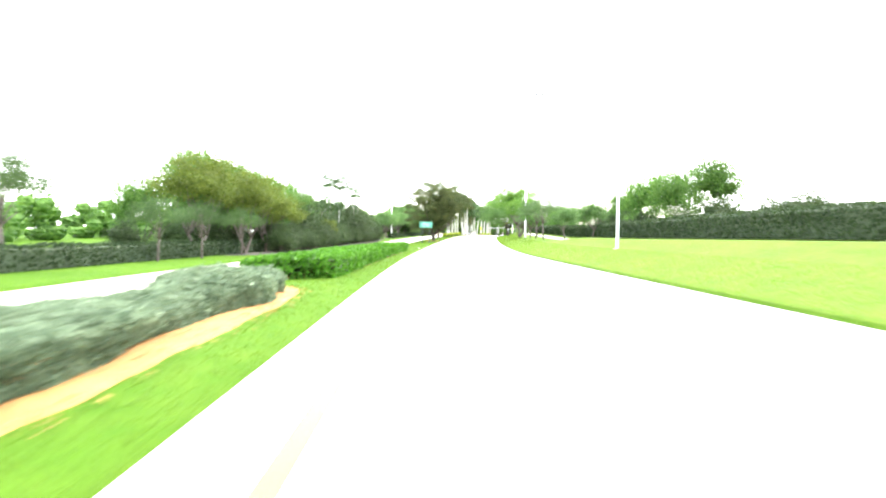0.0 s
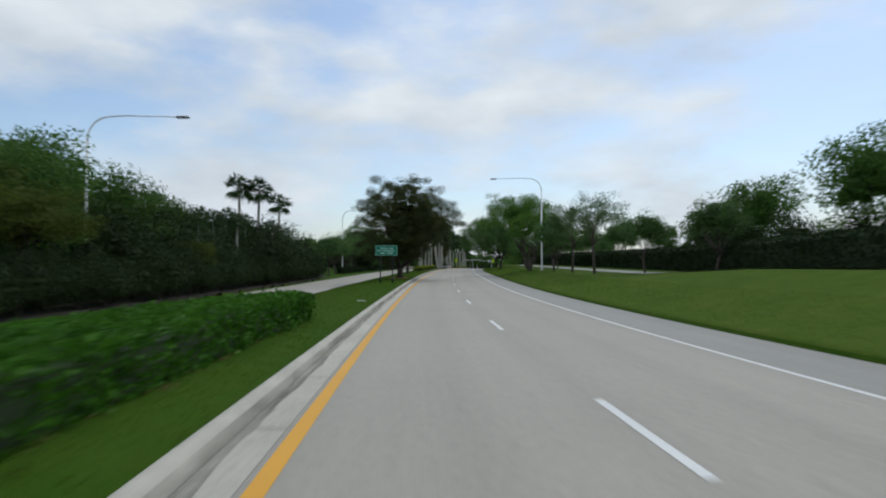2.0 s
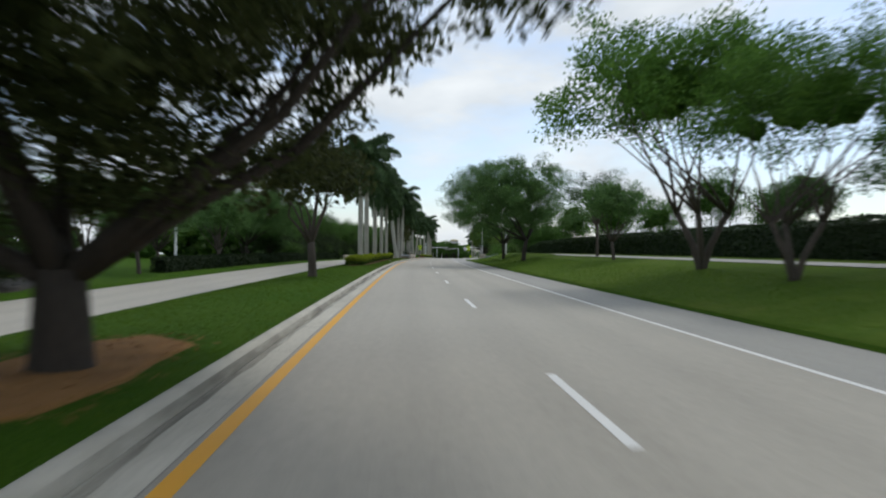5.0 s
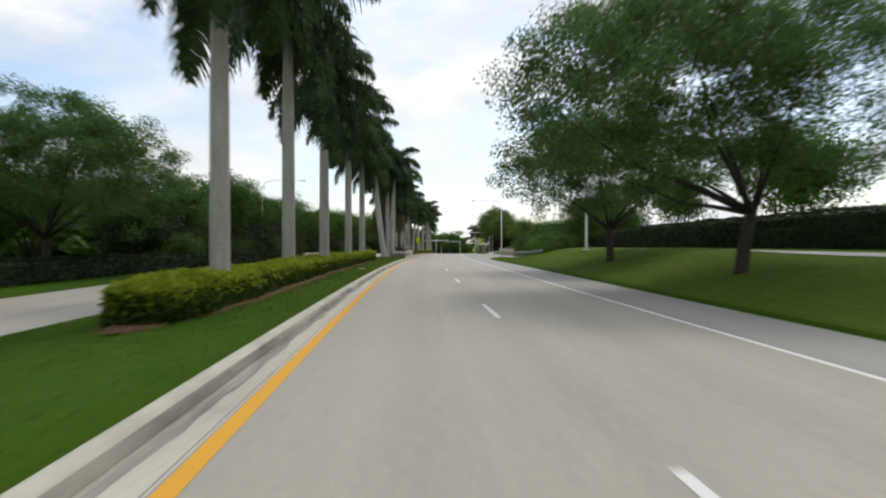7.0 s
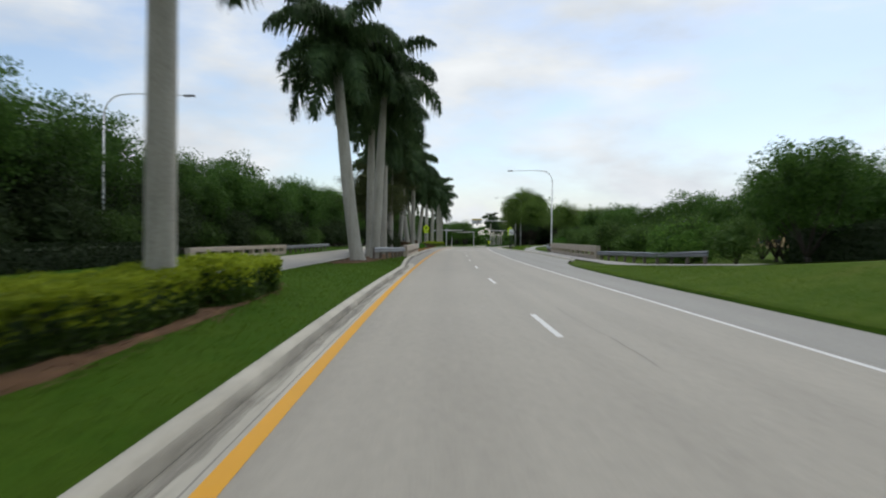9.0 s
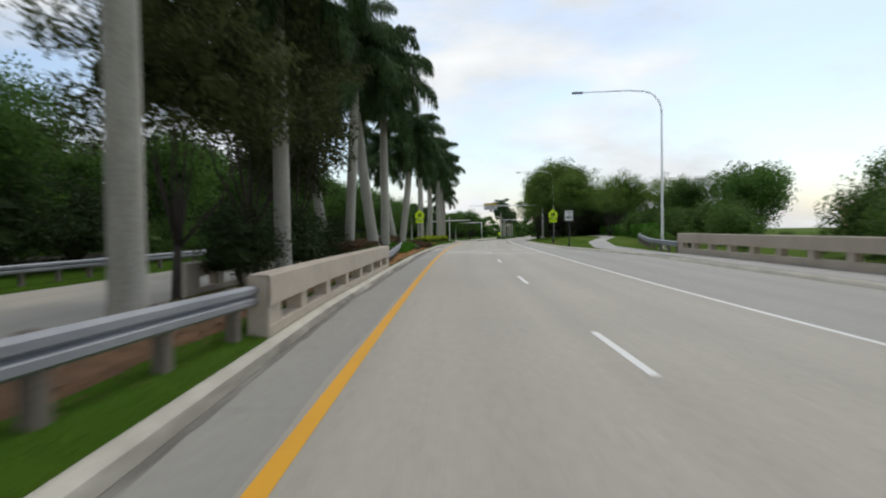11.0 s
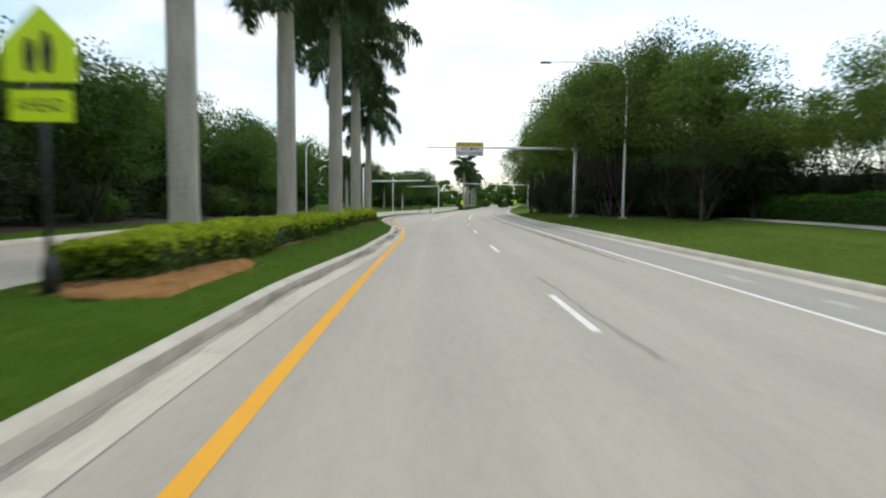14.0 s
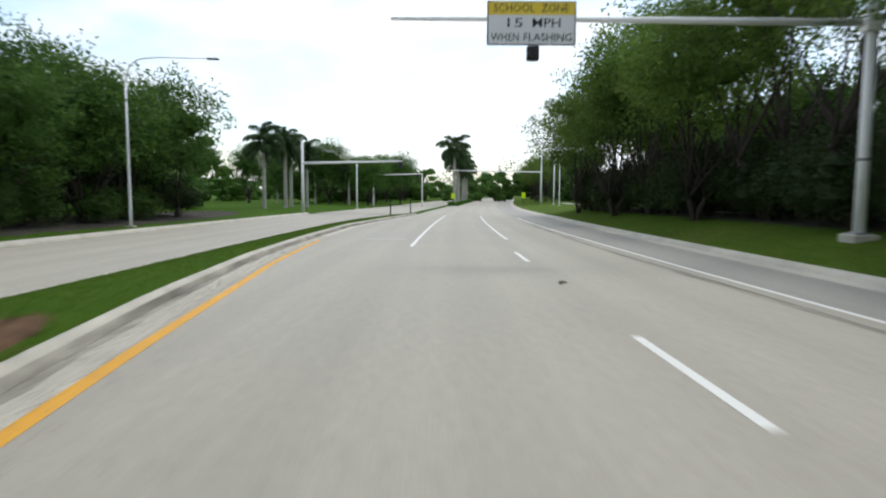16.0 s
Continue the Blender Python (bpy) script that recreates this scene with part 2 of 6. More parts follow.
LEAF_OAK = leaf_material("leaf_oak", (0.030, 0.064, 0.020), (0.075, 0.150, 0.042), (0.15, 0.25, 0.075), 0.4)
LEAF_FIG = leaf_material("leaf_dense_dark", (0.017, 0.023, 0.009), (0.045, 0.058, 0.019), (0.095, 0.112, 0.038), 0.3)
LEAF_FRESH = leaf_material("leaf_fresh", (0.035, 0.085, 0.014), (0.085, 0.18, 0.028), (0.155, 0.28, 0.05), 0.45)
LEAF_WOOD = leaf_material("leaf_wood", (0.018, 0.046, 0.010), (0.052, 0.118, 0.020), (0.12, 0.215, 0.042), 0.4)
LEAF_MID = leaf_material("leaf_mid_green", (0.034, 0.068, 0.012), (0.088, 0.155, 0.026), (0.17, 0.25, 0.052), 0.45)
# shrub leaves darkened so the understory's shade sits in their colour
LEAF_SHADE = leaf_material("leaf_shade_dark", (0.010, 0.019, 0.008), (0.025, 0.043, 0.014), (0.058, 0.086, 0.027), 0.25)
LEAF_GREY = leaf_material("leaf_feathery", (0.022, 0.044, 0.014), (0.046, 0.084, 0.027), (0.09, 0.14, 0.048), 0.4)
LEAF_OLIVE = leaf_material("leaf_olive", (0.026, 0.042, 0.008), (0.068, 0.096, 0.015), (0.135, 0.165, 0.028), 0.4)
LEAF_BUSH = leaf_material("leaf_bush", (0.024, 0.052, 0.012), (0.065, 0.125, 0.026), (0.135, 0.22, 0.05), 0.4)
LEAF_HEDGE = leaf_material("leaf_hedge_green", (0.012, 0.046, 0.004), (0.042, 0.132, 0.008), (0.095, 0.24, 0.017), 0.25)
LEAF_LAWNISH = leaf_material("leaf_ground_cover", (0.020, 0.075, 0.006), (0.06, 0.17, 0.012), (0.11, 0.26, 0.025), 0.3)
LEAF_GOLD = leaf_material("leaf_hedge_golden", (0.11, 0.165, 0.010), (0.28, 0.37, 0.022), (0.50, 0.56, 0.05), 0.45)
# lower hedge leaves: greener, and darkened to hold the sides' shade in the colour
LEAF_UNDER = leaf_material("leaf_hedge_lower_shade", (0.016, 0.034, 0.006), (0.045, 0.085, 0.014), (0.10, 0.16, 0.025), 0.25)
LEAF_SILVER = leaf_material("leaf_silver_shrub", (0.06, 0.09, 0.05), (0.125, 0.175, 0.095), (0.22, 0.28, 0.165))
LEAF_DARKHEDGE = leaf_material("leaf_hedge_dark", (0.008, 0.017, 0.007), (0.020, 0.036, 0.013), (0.045, 0.068, 0.024))
LEAF_RED = leaf_material("leaf_maroon_cover", (0.038, 0.024, 0.014), (0.095, 0.060, 0.036), (0.18, 0.125, 0.07))
LEAF_PALM = leaf_material("frond_royal", (0.016, 0.034, 0.012), (0.042, 0.078, 0.026), (0.085, 0.135, 0.05), 0.3)
# dark core colour stands in for the shade between the hedge's leaves
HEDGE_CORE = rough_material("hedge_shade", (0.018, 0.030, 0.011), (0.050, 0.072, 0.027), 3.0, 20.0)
SHAFT = rough_material("palm_crownshaft", (0.06, 0.11, 0.03), (0.13, 0.20, 0.07), 2.0, 12.0, 0.5, 0.1)
BLADE = leaf_material("grass_blade", (0.056, 0.110, 0.009), (0.094, 0.160, 0.016), (0.146, 0.212, 0.03), 0.5)


def grass_material():
    m, nt, b = material("lawn")
    co = nt.nodes.new("ShaderNodeTexCoord")
    p = co.outputs["Object"]
    f1, f2, f3 = noise_fac(nt, p, 0.12, 4.0), noise_fac(nt, p, 1.6, 5.0, 0.7), noise_fac(nt, p, 38.0, 2.0)
    c = ramp(nt, f1, [(0.3, (0.036, 0.094, 0.006)), (0.7, (0.076, 0.142, 0.012))])
    c = mixed(nt, 0.4, c, ramp(nt, f2, [(0.3, (0.022, 0.064, 0.004)), (0.72, (0.145, 0.162, 0.028))]))
    c = mixed(nt, 0.5, c, ramp(nt, f3, [(0.3, (0.015, 0.050, 0.003)), (0.7, (0.066, 0.150, 0.011))]))
    nt.links.new(c, b.inputs["Base Color"])
    b.inputs["Roughness"].default_value = 0.95
    b.inputs["Specular IOR Level"].default_value = 0.05
    bumped(nt, b, f3, 0.9, 0.04)
    return m


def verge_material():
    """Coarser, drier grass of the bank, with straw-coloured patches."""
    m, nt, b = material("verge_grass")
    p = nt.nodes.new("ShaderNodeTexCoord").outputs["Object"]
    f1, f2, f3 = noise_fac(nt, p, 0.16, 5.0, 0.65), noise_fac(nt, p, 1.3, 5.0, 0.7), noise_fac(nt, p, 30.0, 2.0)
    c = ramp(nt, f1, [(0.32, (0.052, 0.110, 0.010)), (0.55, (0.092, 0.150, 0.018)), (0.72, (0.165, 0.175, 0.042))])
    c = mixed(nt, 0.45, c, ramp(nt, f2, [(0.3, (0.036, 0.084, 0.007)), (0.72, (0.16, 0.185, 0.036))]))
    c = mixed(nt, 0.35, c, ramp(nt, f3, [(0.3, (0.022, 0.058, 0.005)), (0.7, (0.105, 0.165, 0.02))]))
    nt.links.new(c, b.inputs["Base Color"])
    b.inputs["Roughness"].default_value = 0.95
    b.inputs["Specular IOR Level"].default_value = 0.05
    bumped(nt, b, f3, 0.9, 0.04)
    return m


LAWN = grass_material()
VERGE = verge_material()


def palm_trunk_material():
    m, nt, b = material("palm_trunk_grey")
    co = nt.nodes.new("ShaderNodeTexCoord")
    p = co.outputs["Object"]
    rings = node(nt, "ShaderNodeTexWave", {"Vector": p, "Scale": 1.9, "Distortion": 1.2, "Detail": 2.0})
    rings.bands_direction = "Z"
    blot = noise_fac(nt, node(nt, "ShaderNodeMapping", {"Vector": p, "Scale": (2.5, 2.5, 0.5)}).outputs[0], 1.6, 6.0, 0.7)
    fine = noise_fac(nt, p, 22.0, 3.0)
    c = ramp(nt, blot, [(0.3, (0.27, 0.262, 0.205)), (0.65, (0.49, 0.475, 0.40))])
    c = mixed(nt, 0.35, c, ramp(nt, fine, [(0.3, (0.16, 0.15, 0.12)), (0.7, (0.46, 0.44, 0.39))]))
    c = mixed(nt, ramp(nt, rings.outputs["Fac"], [(0.0, (0.07, 0.07, 0.07)), (0.12, (0, 0, 0))]), c, (0.17, 0.16, 0.13))
    nt.links.new(c, b.inputs["Base Color"])
    b.inputs["Roughness"].default_value = 0.9
    bumped(nt, b, fine, 0.15, 0.01)
    return m


PALM_TRUNK = palm_trunk_material()

# ---- the road's line: s metres along, o metres to the right of the lane line ----
BEND = [-1.46, -1.12, -0.31, 0.66, 1.01, 0.92, 0.84, 0.88, 0.38, 0.26, 0.69, 0.85, 0.71, 0.48, 0.59, 0.72, 0.94, 0.82, 1.02, 0.99, 0.89, 0.8, 0.74, 0.68, 0.64, 0.61, 0.59, 0.57]
RISE = [0.0, 0.0, -0.03, -0.09, -0.18, -0.27, -0.23, -0.05, 0.17, 0.38, 0.57, 0.73, 0.81, 0.8, 0.81, 0.89, 0.92, 0.87, 0.76, 0.52, 0.28, 0.06, -0.14, -0.32, -0.45, -0.5, -0.5, -0.5]
KNOT = np.arange(0, 541, 20.0)
FINE = np.arange(0, 541, 2.0)
_k = np.interp(FINE, KNOT, BEND) / 1000
TURN = np.concatenate([[0], np.cumsum((_k[1:] + _k[:-1]))])
RX = np.concatenate([[0], np.cumsum(np.sin((TURN[1:] + TURN[:-1]) / 2) * 2)])
RY = np.concatenate([[0], np.cumsum(np.cos((TURN[1:] + TURN[:-1]) / 2) * 2)])


def rise(s):
    v = np.array(RISE)
    u = np.clip(np.asarray(s, float) / 20, 0, 26.999)
    i = u.astype(int)
    f = u - i
    p0, p1, p2, p3 = v[np.maximum(i - 1, 0)], v[i], v[np.minimum(i + 1, 27)], v[np.minimum(i + 2, 27)]
    return p1 + 0.5 * f * (p2 - p0 + f * (2 * p0 - 5 * p1 + 4 * p2 - p3 + f * (3 * (p1 - p2) + p3 - p0)))


def plan(s, o):
    """x, y of a place given along and across the road."""
    s, o = np.asarray(s, float), np.asarray(o, float)
    c = np.clip(s, 0, 540)
    a = np.interp(c, FINE, TURN)
    over = s - c
    return np.interp(c, FINE, RX) + over * np.sin(a) + o * np.cos(a), np.interp(c, FINE, RY) + over * np.cos(a) - o * np.sin(a)


def heading(s):
    return -math.degrees(float(np.interp(min(max(s, 0), 540), FINE, TURN)))


def along(pairs):
    xs, ys = [p[0] for p in pairs], [p[1] for p in pairs]
    return lambda s: np.interp(s, xs, ys)


# edges of the paving
LEFT = along([(-200, -4.15), (180, -4.2), (230, -4.0), (256, -4.0), (266, -4.55), (276, -4.85), (300, -4.9), (334, -4.7), (342, -4.2), (352, -4.1), (358.5, -4.5), (361, -4.85), (365.5, -5.65), (369, -6.15), (373, -6.72), (380, -7.4), (388, -7.75), (400, -8.0), (415, -7.1), (428, -6.0), (429, -6.0), (1200, -6.0)])
OPP_NEAR = along([(-200, -10.3), (165, -10.3), (215, -9.4), (260, -8.9), (300, -8.9), (360, -9.1), (373, -8.9), (400, -9.35), (410, -9.1), (420, -8.0), (428, -6.9), (429, -6.9), (1200, -6.9)])
OPP_FAR = along([(-200, -16.4), (165, -16.3), (215, -15.8), (260, -15.5), (330, -15.6), (373, -16.3), (420, -17.2), (1200, -17)])
RIGHT = along([(-200, 5.6), (200, 5.75), (250, 5.85), (262, 6.15), (268, 6.8), (274, 8.5), (299, 8.6), (306, 7.6), (316, 6.3), (330, 6.0), (375, 6.15), (395, 6.6), (420, 7.2), (1200, 7.2)])

BANK = along([(-200, 1.0), (240, 1.0), (262, 0.25), (300, 0.2), (325, 0.5), (400, 0.75), (1200, 0.6)])


OPP_DROP = along([(-200, 0.45), (165, 0.42), (215, 0.2), (255, 0.05), (1200, 0.0)])


def ground_z(s, o):
    """Height of the lawn over sea level at a place."""
    base = rise(s)
    l, n, f, r = LEFT(s), OPP_NEAR(s), OPP_FAR(s), RIGHT(s)
    right = np.interp(o - r, [0, 0.5, 2.3, 4.7, 7.5, 11, 25, 60], [0.1, 0.14, 0.48, 0.92, 1.15, 1.3, 1.4, 1.4]) * BANK(s)
    right = np.where(o > r, np.maximum(right, 0.08), right)
    crest = np.clip((np.asarray(s, float) - 205) / 8, 0, 1) * np.clip((250 - np.asarray(s, float)) / 12, 0, 1)
    hump = np.clip((126 - np.asarray(s, float)) / 14, 0, 1)
    right = right + hump * np.interp(o - r, [0, 4.8, 8.0, 9.6, 11, 25], [0, 0.0, 0.52, 0.3, 0.28, 0.2])
    right = right + 0.34 * crest * np.exp(-(((o - r) - 5.4) / 1.7) ** 2)
    w = np.clip((o - n) / np.maximum(l - n, 0.1), 0, 1)
    drop = OPP_DROP(s)
    mid = 0.13 + 0.22 * np.sin(np.pi * w) * np.clip((l - n) / 4, 0, 1) - drop * np.clip(1.15 - 1.3 * w, 0, 1)
    left = np.interp(f - o, [0, 1.0, 3, 8, 30, 80], [0.06, 0.1, 0.2, 0.35, 0.5, 0.5]) - drop
    return base + np.where(o >= r, right, np.where((o <= l) & (o >= n), mid, np.where(o <= f, left, 0.0)))


def spot(s, o, lift=0.0):
    """A place on the ground."""
    x, y = plan(s, o)
    return Vector((float(x), float(y), float(ground_z(s, o)) + lift))


def on_road(s, o, lift=0.0):
    x, y = plan(s, o)
    return Vector((float(x), float(y), float(rise(s)) + lift))


def stand(s, o, turn=0.0, lift=0.0, size=1.0):
    """Pose of a thing that stands on the ground, facing along the road."""
    return Matrix.Translation(spot(s, o, lift)) @ pose(0, 0, 0, 0, 0, heading(s) + turn) @ Matrix.Scale(size, 4)


# ---- mesh helpers ----
def raw_mesh(name, verts, faces, mats, uv=None, smooth=False):
    """Mesh from arrays: n x 3 points and m x k corners."""
    verts, faces = np.asarray(verts, np.float32), np.asarray(faces, np.int32)
    me = bpy.data.meshes.new(name)
    k = faces.shape[1]
    me.vertices.add(len(verts))
    me.vertices.foreach_set("co", verts.ravel())
    me.loops.add(faces.size)
    me.loops.foreach_set("vertex_index", faces.ravel())
    me.polygons.add(len(faces))
    me.polygons.foreach_set("loop_start", np.arange(0, faces.size, k, dtype=np.int32))
    me.polygons.foreach_set("use_smooth", np.full(len(faces), smooth))
    if uv is not None:
        layer = me.uv_layers.new(name="UVMap")
        layer.data.foreach_set("uv", np.asarray(uv, np.float32)[faces.ravel()].ravel())
    me.update()
    me.validate()
    for m in mats if isinstance(mats, (list, tuple)) else [mats]:
        me.materials.append(m)
    return me


def part(name, bm, mat, parent=None, label="", smooth=False, place=None):
    """Links a bmesh as one mesh object under a thing."""
    me = bpy.data.meshes.new(name)
    bm.to_mesh(me)
    bm.free()
    me.materials.append(mat)
    if smooth:
        me.polygons.foreach_set("use_smooth", np.full(len(me.polygons), True))
    return hang(name, me, parent, label, place)


def hang(name, me, parent=None, label="", place=None):
    ob = new(name, me)
    if parent is not None:
        ob.parent = parent
    if place is not None:
        ob.matrix_basis = place
    if label:
        ob["label"] = label
    return ob


def thing(name, label, category, m=None, group="", kind=""):
    ob = new(name)
    ob.empty_display_size = 0.2
    if m is not None:
        ob.matrix_basis = m
    return tagged(ob, label, category, group, kind)


def box(bm, size, at=(0, 0, 0), bevel=0.0, turn=None):
    """Adds a box, its middle at the place, with softened edges."""
    r = bmesh.ops.create_cube(bm, size=1.0)
    m = Matrix.Translation(at) @ (turn or Matrix.Identity(4)) @ Matrix.Diagonal((*size, 1))
    bmesh.ops.transform(bm, matrix=m, verts=r["verts"])
    if bevel:
        edges = list({e for v in r["verts"] for e in v.link_edges})
        bmesh.ops.bevel(bm, geom=edges, offset=bevel, segments=2, affect="EDGES", profile=0.5)
    return bm


def new_box(size, at=(0, 0, 0), bevel=0.0, turn=None):
    return box(bmesh.new(), size, at, bevel, turn)


def tube(bm, points, radii, sides=8, cap=True):
    """Adds a tapering tube through the points."""
    rings = []
    pts = [Vector(p) for p in points]
    for i, p in enumerate(pts):
        d = (pts[min(i + 1, len(pts) - 1)] - pts[max(i - 1, 0)]).normalized()
        q = d.to_track_quat("Z", "Y")
        rings.append([bm.verts.new(p + q @ Vector((math.cos(a) * radii[i], math.sin(a) * radii[i], 0))) for a in (2 * math.pi * j / sides for j in range(sides))])
    for a, b in zip(rings, rings[1:]):
        for j in range(sides):
            bm.faces.new((a[j], a[(j + 1) % sides], b[(j + 1) % sides], b[j]))
    if cap:
        bm.faces.new(rings[0][::-1])
        bm.faces.new(rings[-1])
    return bm


def new_tube(points, radii, sides=8):
    return tube(bmesh.new(), points, radii, sides)


def lettering(name, words, size, mat, parent, place, width=None, stretch=1.0, depth=0.0, bold=0.004):
    """Flat letters of the built-in font, centred, as a mesh under a thing."""
    cu = bpy.data.curves.new(name, "FONT")
    cu.body, cu.size, cu.align_x, cu.align_y, cu.extrude, cu.resolution_u, cu.offset = words, size, "CENTER", "CENTER", depth, 2, bold * size
    tmp = new(name, cu)
    dg = bpy.context.evaluated_depsgraph_get()
    me = bpy.data.meshes.new_from_object(tmp.evaluated_get(dg))
    bpy.data.objects.remove(tmp)
    co = np.empty(len(me.vertices) * 3, np.float32)
    me.vertices.foreach_get("co", co)
    co = co.reshape(-1, 3)
    if width:
        co[:, 0] *= width / (co[:, 0].max() - co[:, 0].min())
    co[:, 1] *= stretch
    me.vertices.foreach_set("co", co.ravel())
    me.materials.clear()
    me.materials.append(mat)
    return hang(name, me, parent, "", place)


def strip(name, s0, s1, left, right, lift, mat, step=2.0, z=None, cols=2):
    """A ribbon along the road between two lines."""
    ss = np.linspace(s0, s1, max(2, int((s1 - s0) / step) + 1))
    v, uv = [], []
    for s in ss:
        for k in range(cols):
            o = left(s) + (right(s) - left(s)) * k / (cols - 1)
            x, y = plan(s, o)
            v.append((x, y, (rise(s) if z is None else z(s, o)) + lift))
            uv.append((o, s))
    f = [(i * cols + k, i * cols + k + 1, (i + 1) * cols + k + 1, (i + 1) * cols + k) for i in range(len(ss) - 1) for k in range(cols - 1)]
    return hang(name, raw_mesh(name, v, f, mat, uv))


def sweep(name, s0, s1, line, profile, mat, step=1.5, base=None, parent=None, smooth=False, closed=True):
    """A profile of (across, up) pulled along a line beside the road."""
    ss = np.linspace(s0, s1, max(2, int((s1 - s0) / step) + 1))
    n = len(profile)
    v, uv = [], []
    for s in ss:
        b = rise(s) if base is None else base(s)
        for q, h in profile:
            x, y = plan(s, line(s) + q)
            v.append((x, y, b + h))
            uv.append((q + h, s))
    f = [(i * n + k, i * n + (k + 1) % n, (i + 1) * n + (k + 1) % n, (i + 1) * n + k) for i in range(len(ss) - 1) for k in range(n if closed else n - 1)]
    me = raw_mesh(name, v, f, mat, uv, smooth)
    return hang(name, me, parent)


def flat(v):
    return lambda s: v + 0 * np.asarray(s, float)


# ---- ground and paving ----
def build_ground():
    ss = np.concatenate([np.array([-600, -300, -150, -80, -40]), np.arange(-20, 480, 4.0), np.array([490, 505, 520, 540, 580, 640, 760, 1000, 1500])])
    v = []
    far_l = [-900, -400, -200, -110, -70, -50, -40, -33, -27, -23, -20, -18.5]
    far_r = [0.5, 1.2, 2.3, 3.5, 4.7, 6.0, 7.5, 9, 11, 15, 20, 30, 45, 70, 110, 200, 400, 900]
    for s in ss:
        l, n, f, r = float(LEFT(s)), float(OPP_NEAR(s)), float(OPP_FAR(s)), float(RIGHT(s))
        row = [(o, ground_z(s, o)) for o in far_l] + [(f - 1.0, ground_z(s, f - 1.0)), (f, ground_z(s, f)), (f + 0.02, rise(s) - 0.12 - OPP_DROP(s)), (n - 0.02, rise(s) - 0.12 - OPP_DROP(s)), (n, ground_z(s, n))]
        row += [(n + (l - n) * w, ground_z(s, n + (l - n) * w)) for w in (0.12, 0.3, 0.5, 0.7, 0.88)]
        row += [(l, ground_z(s, l)), (l + 0.02, rise(s) - 0.12), (r - 0.02, rise(s) - 0.12), (r, ground_z(s, r))]
        row += [(r + d, ground_z(s, r + d)) for d in far_r]
        for o, z in row:
            x, y = plan(s, o)
            v.append((x, y, z))
    n = len(row)
    fc = [(i * n + k, i * n + k + 1, (i + 1) * n + k + 1, (i + 1) * n + k) for i in range(len(ss) - 1) for k in range(n - 1)]
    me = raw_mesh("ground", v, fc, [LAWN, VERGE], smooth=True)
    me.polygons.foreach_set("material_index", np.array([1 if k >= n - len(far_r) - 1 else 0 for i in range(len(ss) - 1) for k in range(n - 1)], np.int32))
    tagged(hang("ground", me), "mown lawn verges and banks beside the road", "ground", kind="structure")


build_ground()
tagged(strip("road", -150, 700, lambda s: LEFT(s) + 0.0, RIGHT, 0.0, ROAD, 2.0, cols=9), "pale worn two-lane carriageway", "road", kind="structure")
tagged(strip("road_opposite", -150, 700, OPP_FAR, OPP_NEAR, 0.0, ROAD, 3.0, cols=5, z=lambda s, o: float(rise(s) - OPP_DROP(s))), "pale opposite carriageway beyond the median", "road", kind="structure")
tagged(strip("road_crossing", 430, 474, flat(-70), flat(-5.9), 0.006, ROAD, 3.0, cols=9), "paved crossing of a side street", "road", kind="structure")

tagged(strip("shoulder_right", -120, 700, lambda s: 3.66 + 0.03 * np.sin(np.asarray(s) * 0.4), lambda s: RIGHT(s) - 0.02, 0.002, SHOULDER, 1.5, cols=4), "grey asphalt shoulder beside the verge", "road shoulder", kind="structure")

# painted lines
YEL = along([(-200, -3.44), (349.5, -3.44), (354, -3.66), (357.4, -3.92), (362.5, -4.5), (366, -5.1), (370, -5.55), (374, -5.95), (379, -6.5), (388, -7.1)])
tagged(strip("yellow_edge_line", -60, 388, lambda s: YEL(s) - 0.085, lambda s: YEL(s) + 0.085, 0.004, YELLOW, 1.5), "worn yellow edge line beside the median", "road marking", kind="structure")
tagged(strip("white_edge_line", -60, 420, flat(3.55), flat(3.67), 0.004, WHITE_LINE, 2.0), "white edge line beside the shoulder", "road marking", kind="structure")
dash_group = "dashes of the lane line"
for k in range(-3, 34):
    s0 = 1.72 + 12.192 * k
    if s0 < 386:
        tagged(strip("lane_dash", s0, s0 + 3.05, flat(-0.06), flat(0.06), 0.004, WHITE_LINE, 1.0), "short white painted dash on the lane line", "road marking", dash_group, "structure")
for s0, s1, o, w in ((290.6, 292.9, -0.64, 0.02), (296, 299, 0.9, 0.02), (329.5, 336.5, 0.22, 0.05), (196, 203, -1.2, 0.012), (231, 238, 0.8, 0.014)):
    wob = lambda s, o=o: o + 0.05 * np.sin(np.asarray(s) * 0.31) + 0.03 * np.sin(np.asarray(s) * 1.3) + 0.02 * np.sin(np.asarray(s) * 4.1)
    thick = lambda s, w=w: w * (0.7 + 0.3 * np.sin(np.asarray(s) * 0.9))
    tagged(strip("pavement_seam", s0, s1, lambda s: wob(s) - thick(s), lambda s: wob(s) + thick(s), 0.0025, TAR, 0.5), "dark wandering seam in the pavement", "road seam", kind="structure")
tagged(strip("edge_seam", 340, 402, lambda s: 3.02 + 0.05 * np.sin(np.asarray(s) * 0.21), lambda s: 3.2 + 0.06 * np.sin(np.asarray(s) * 0.27 + 1), 0.0025, GRIME, 1.0), "dark worn seam beside the edge line", "road seam", kind="structure")
for s0 in (306.0, 314.0):
    tagged(strip("school_zone_bar", s0, s0 + 0.32, flat(-3.33), flat(3.55), 0.0048, WHITE_LINE, 0.2), "white transverse bar across both lanes", "road marking", kind="structure")
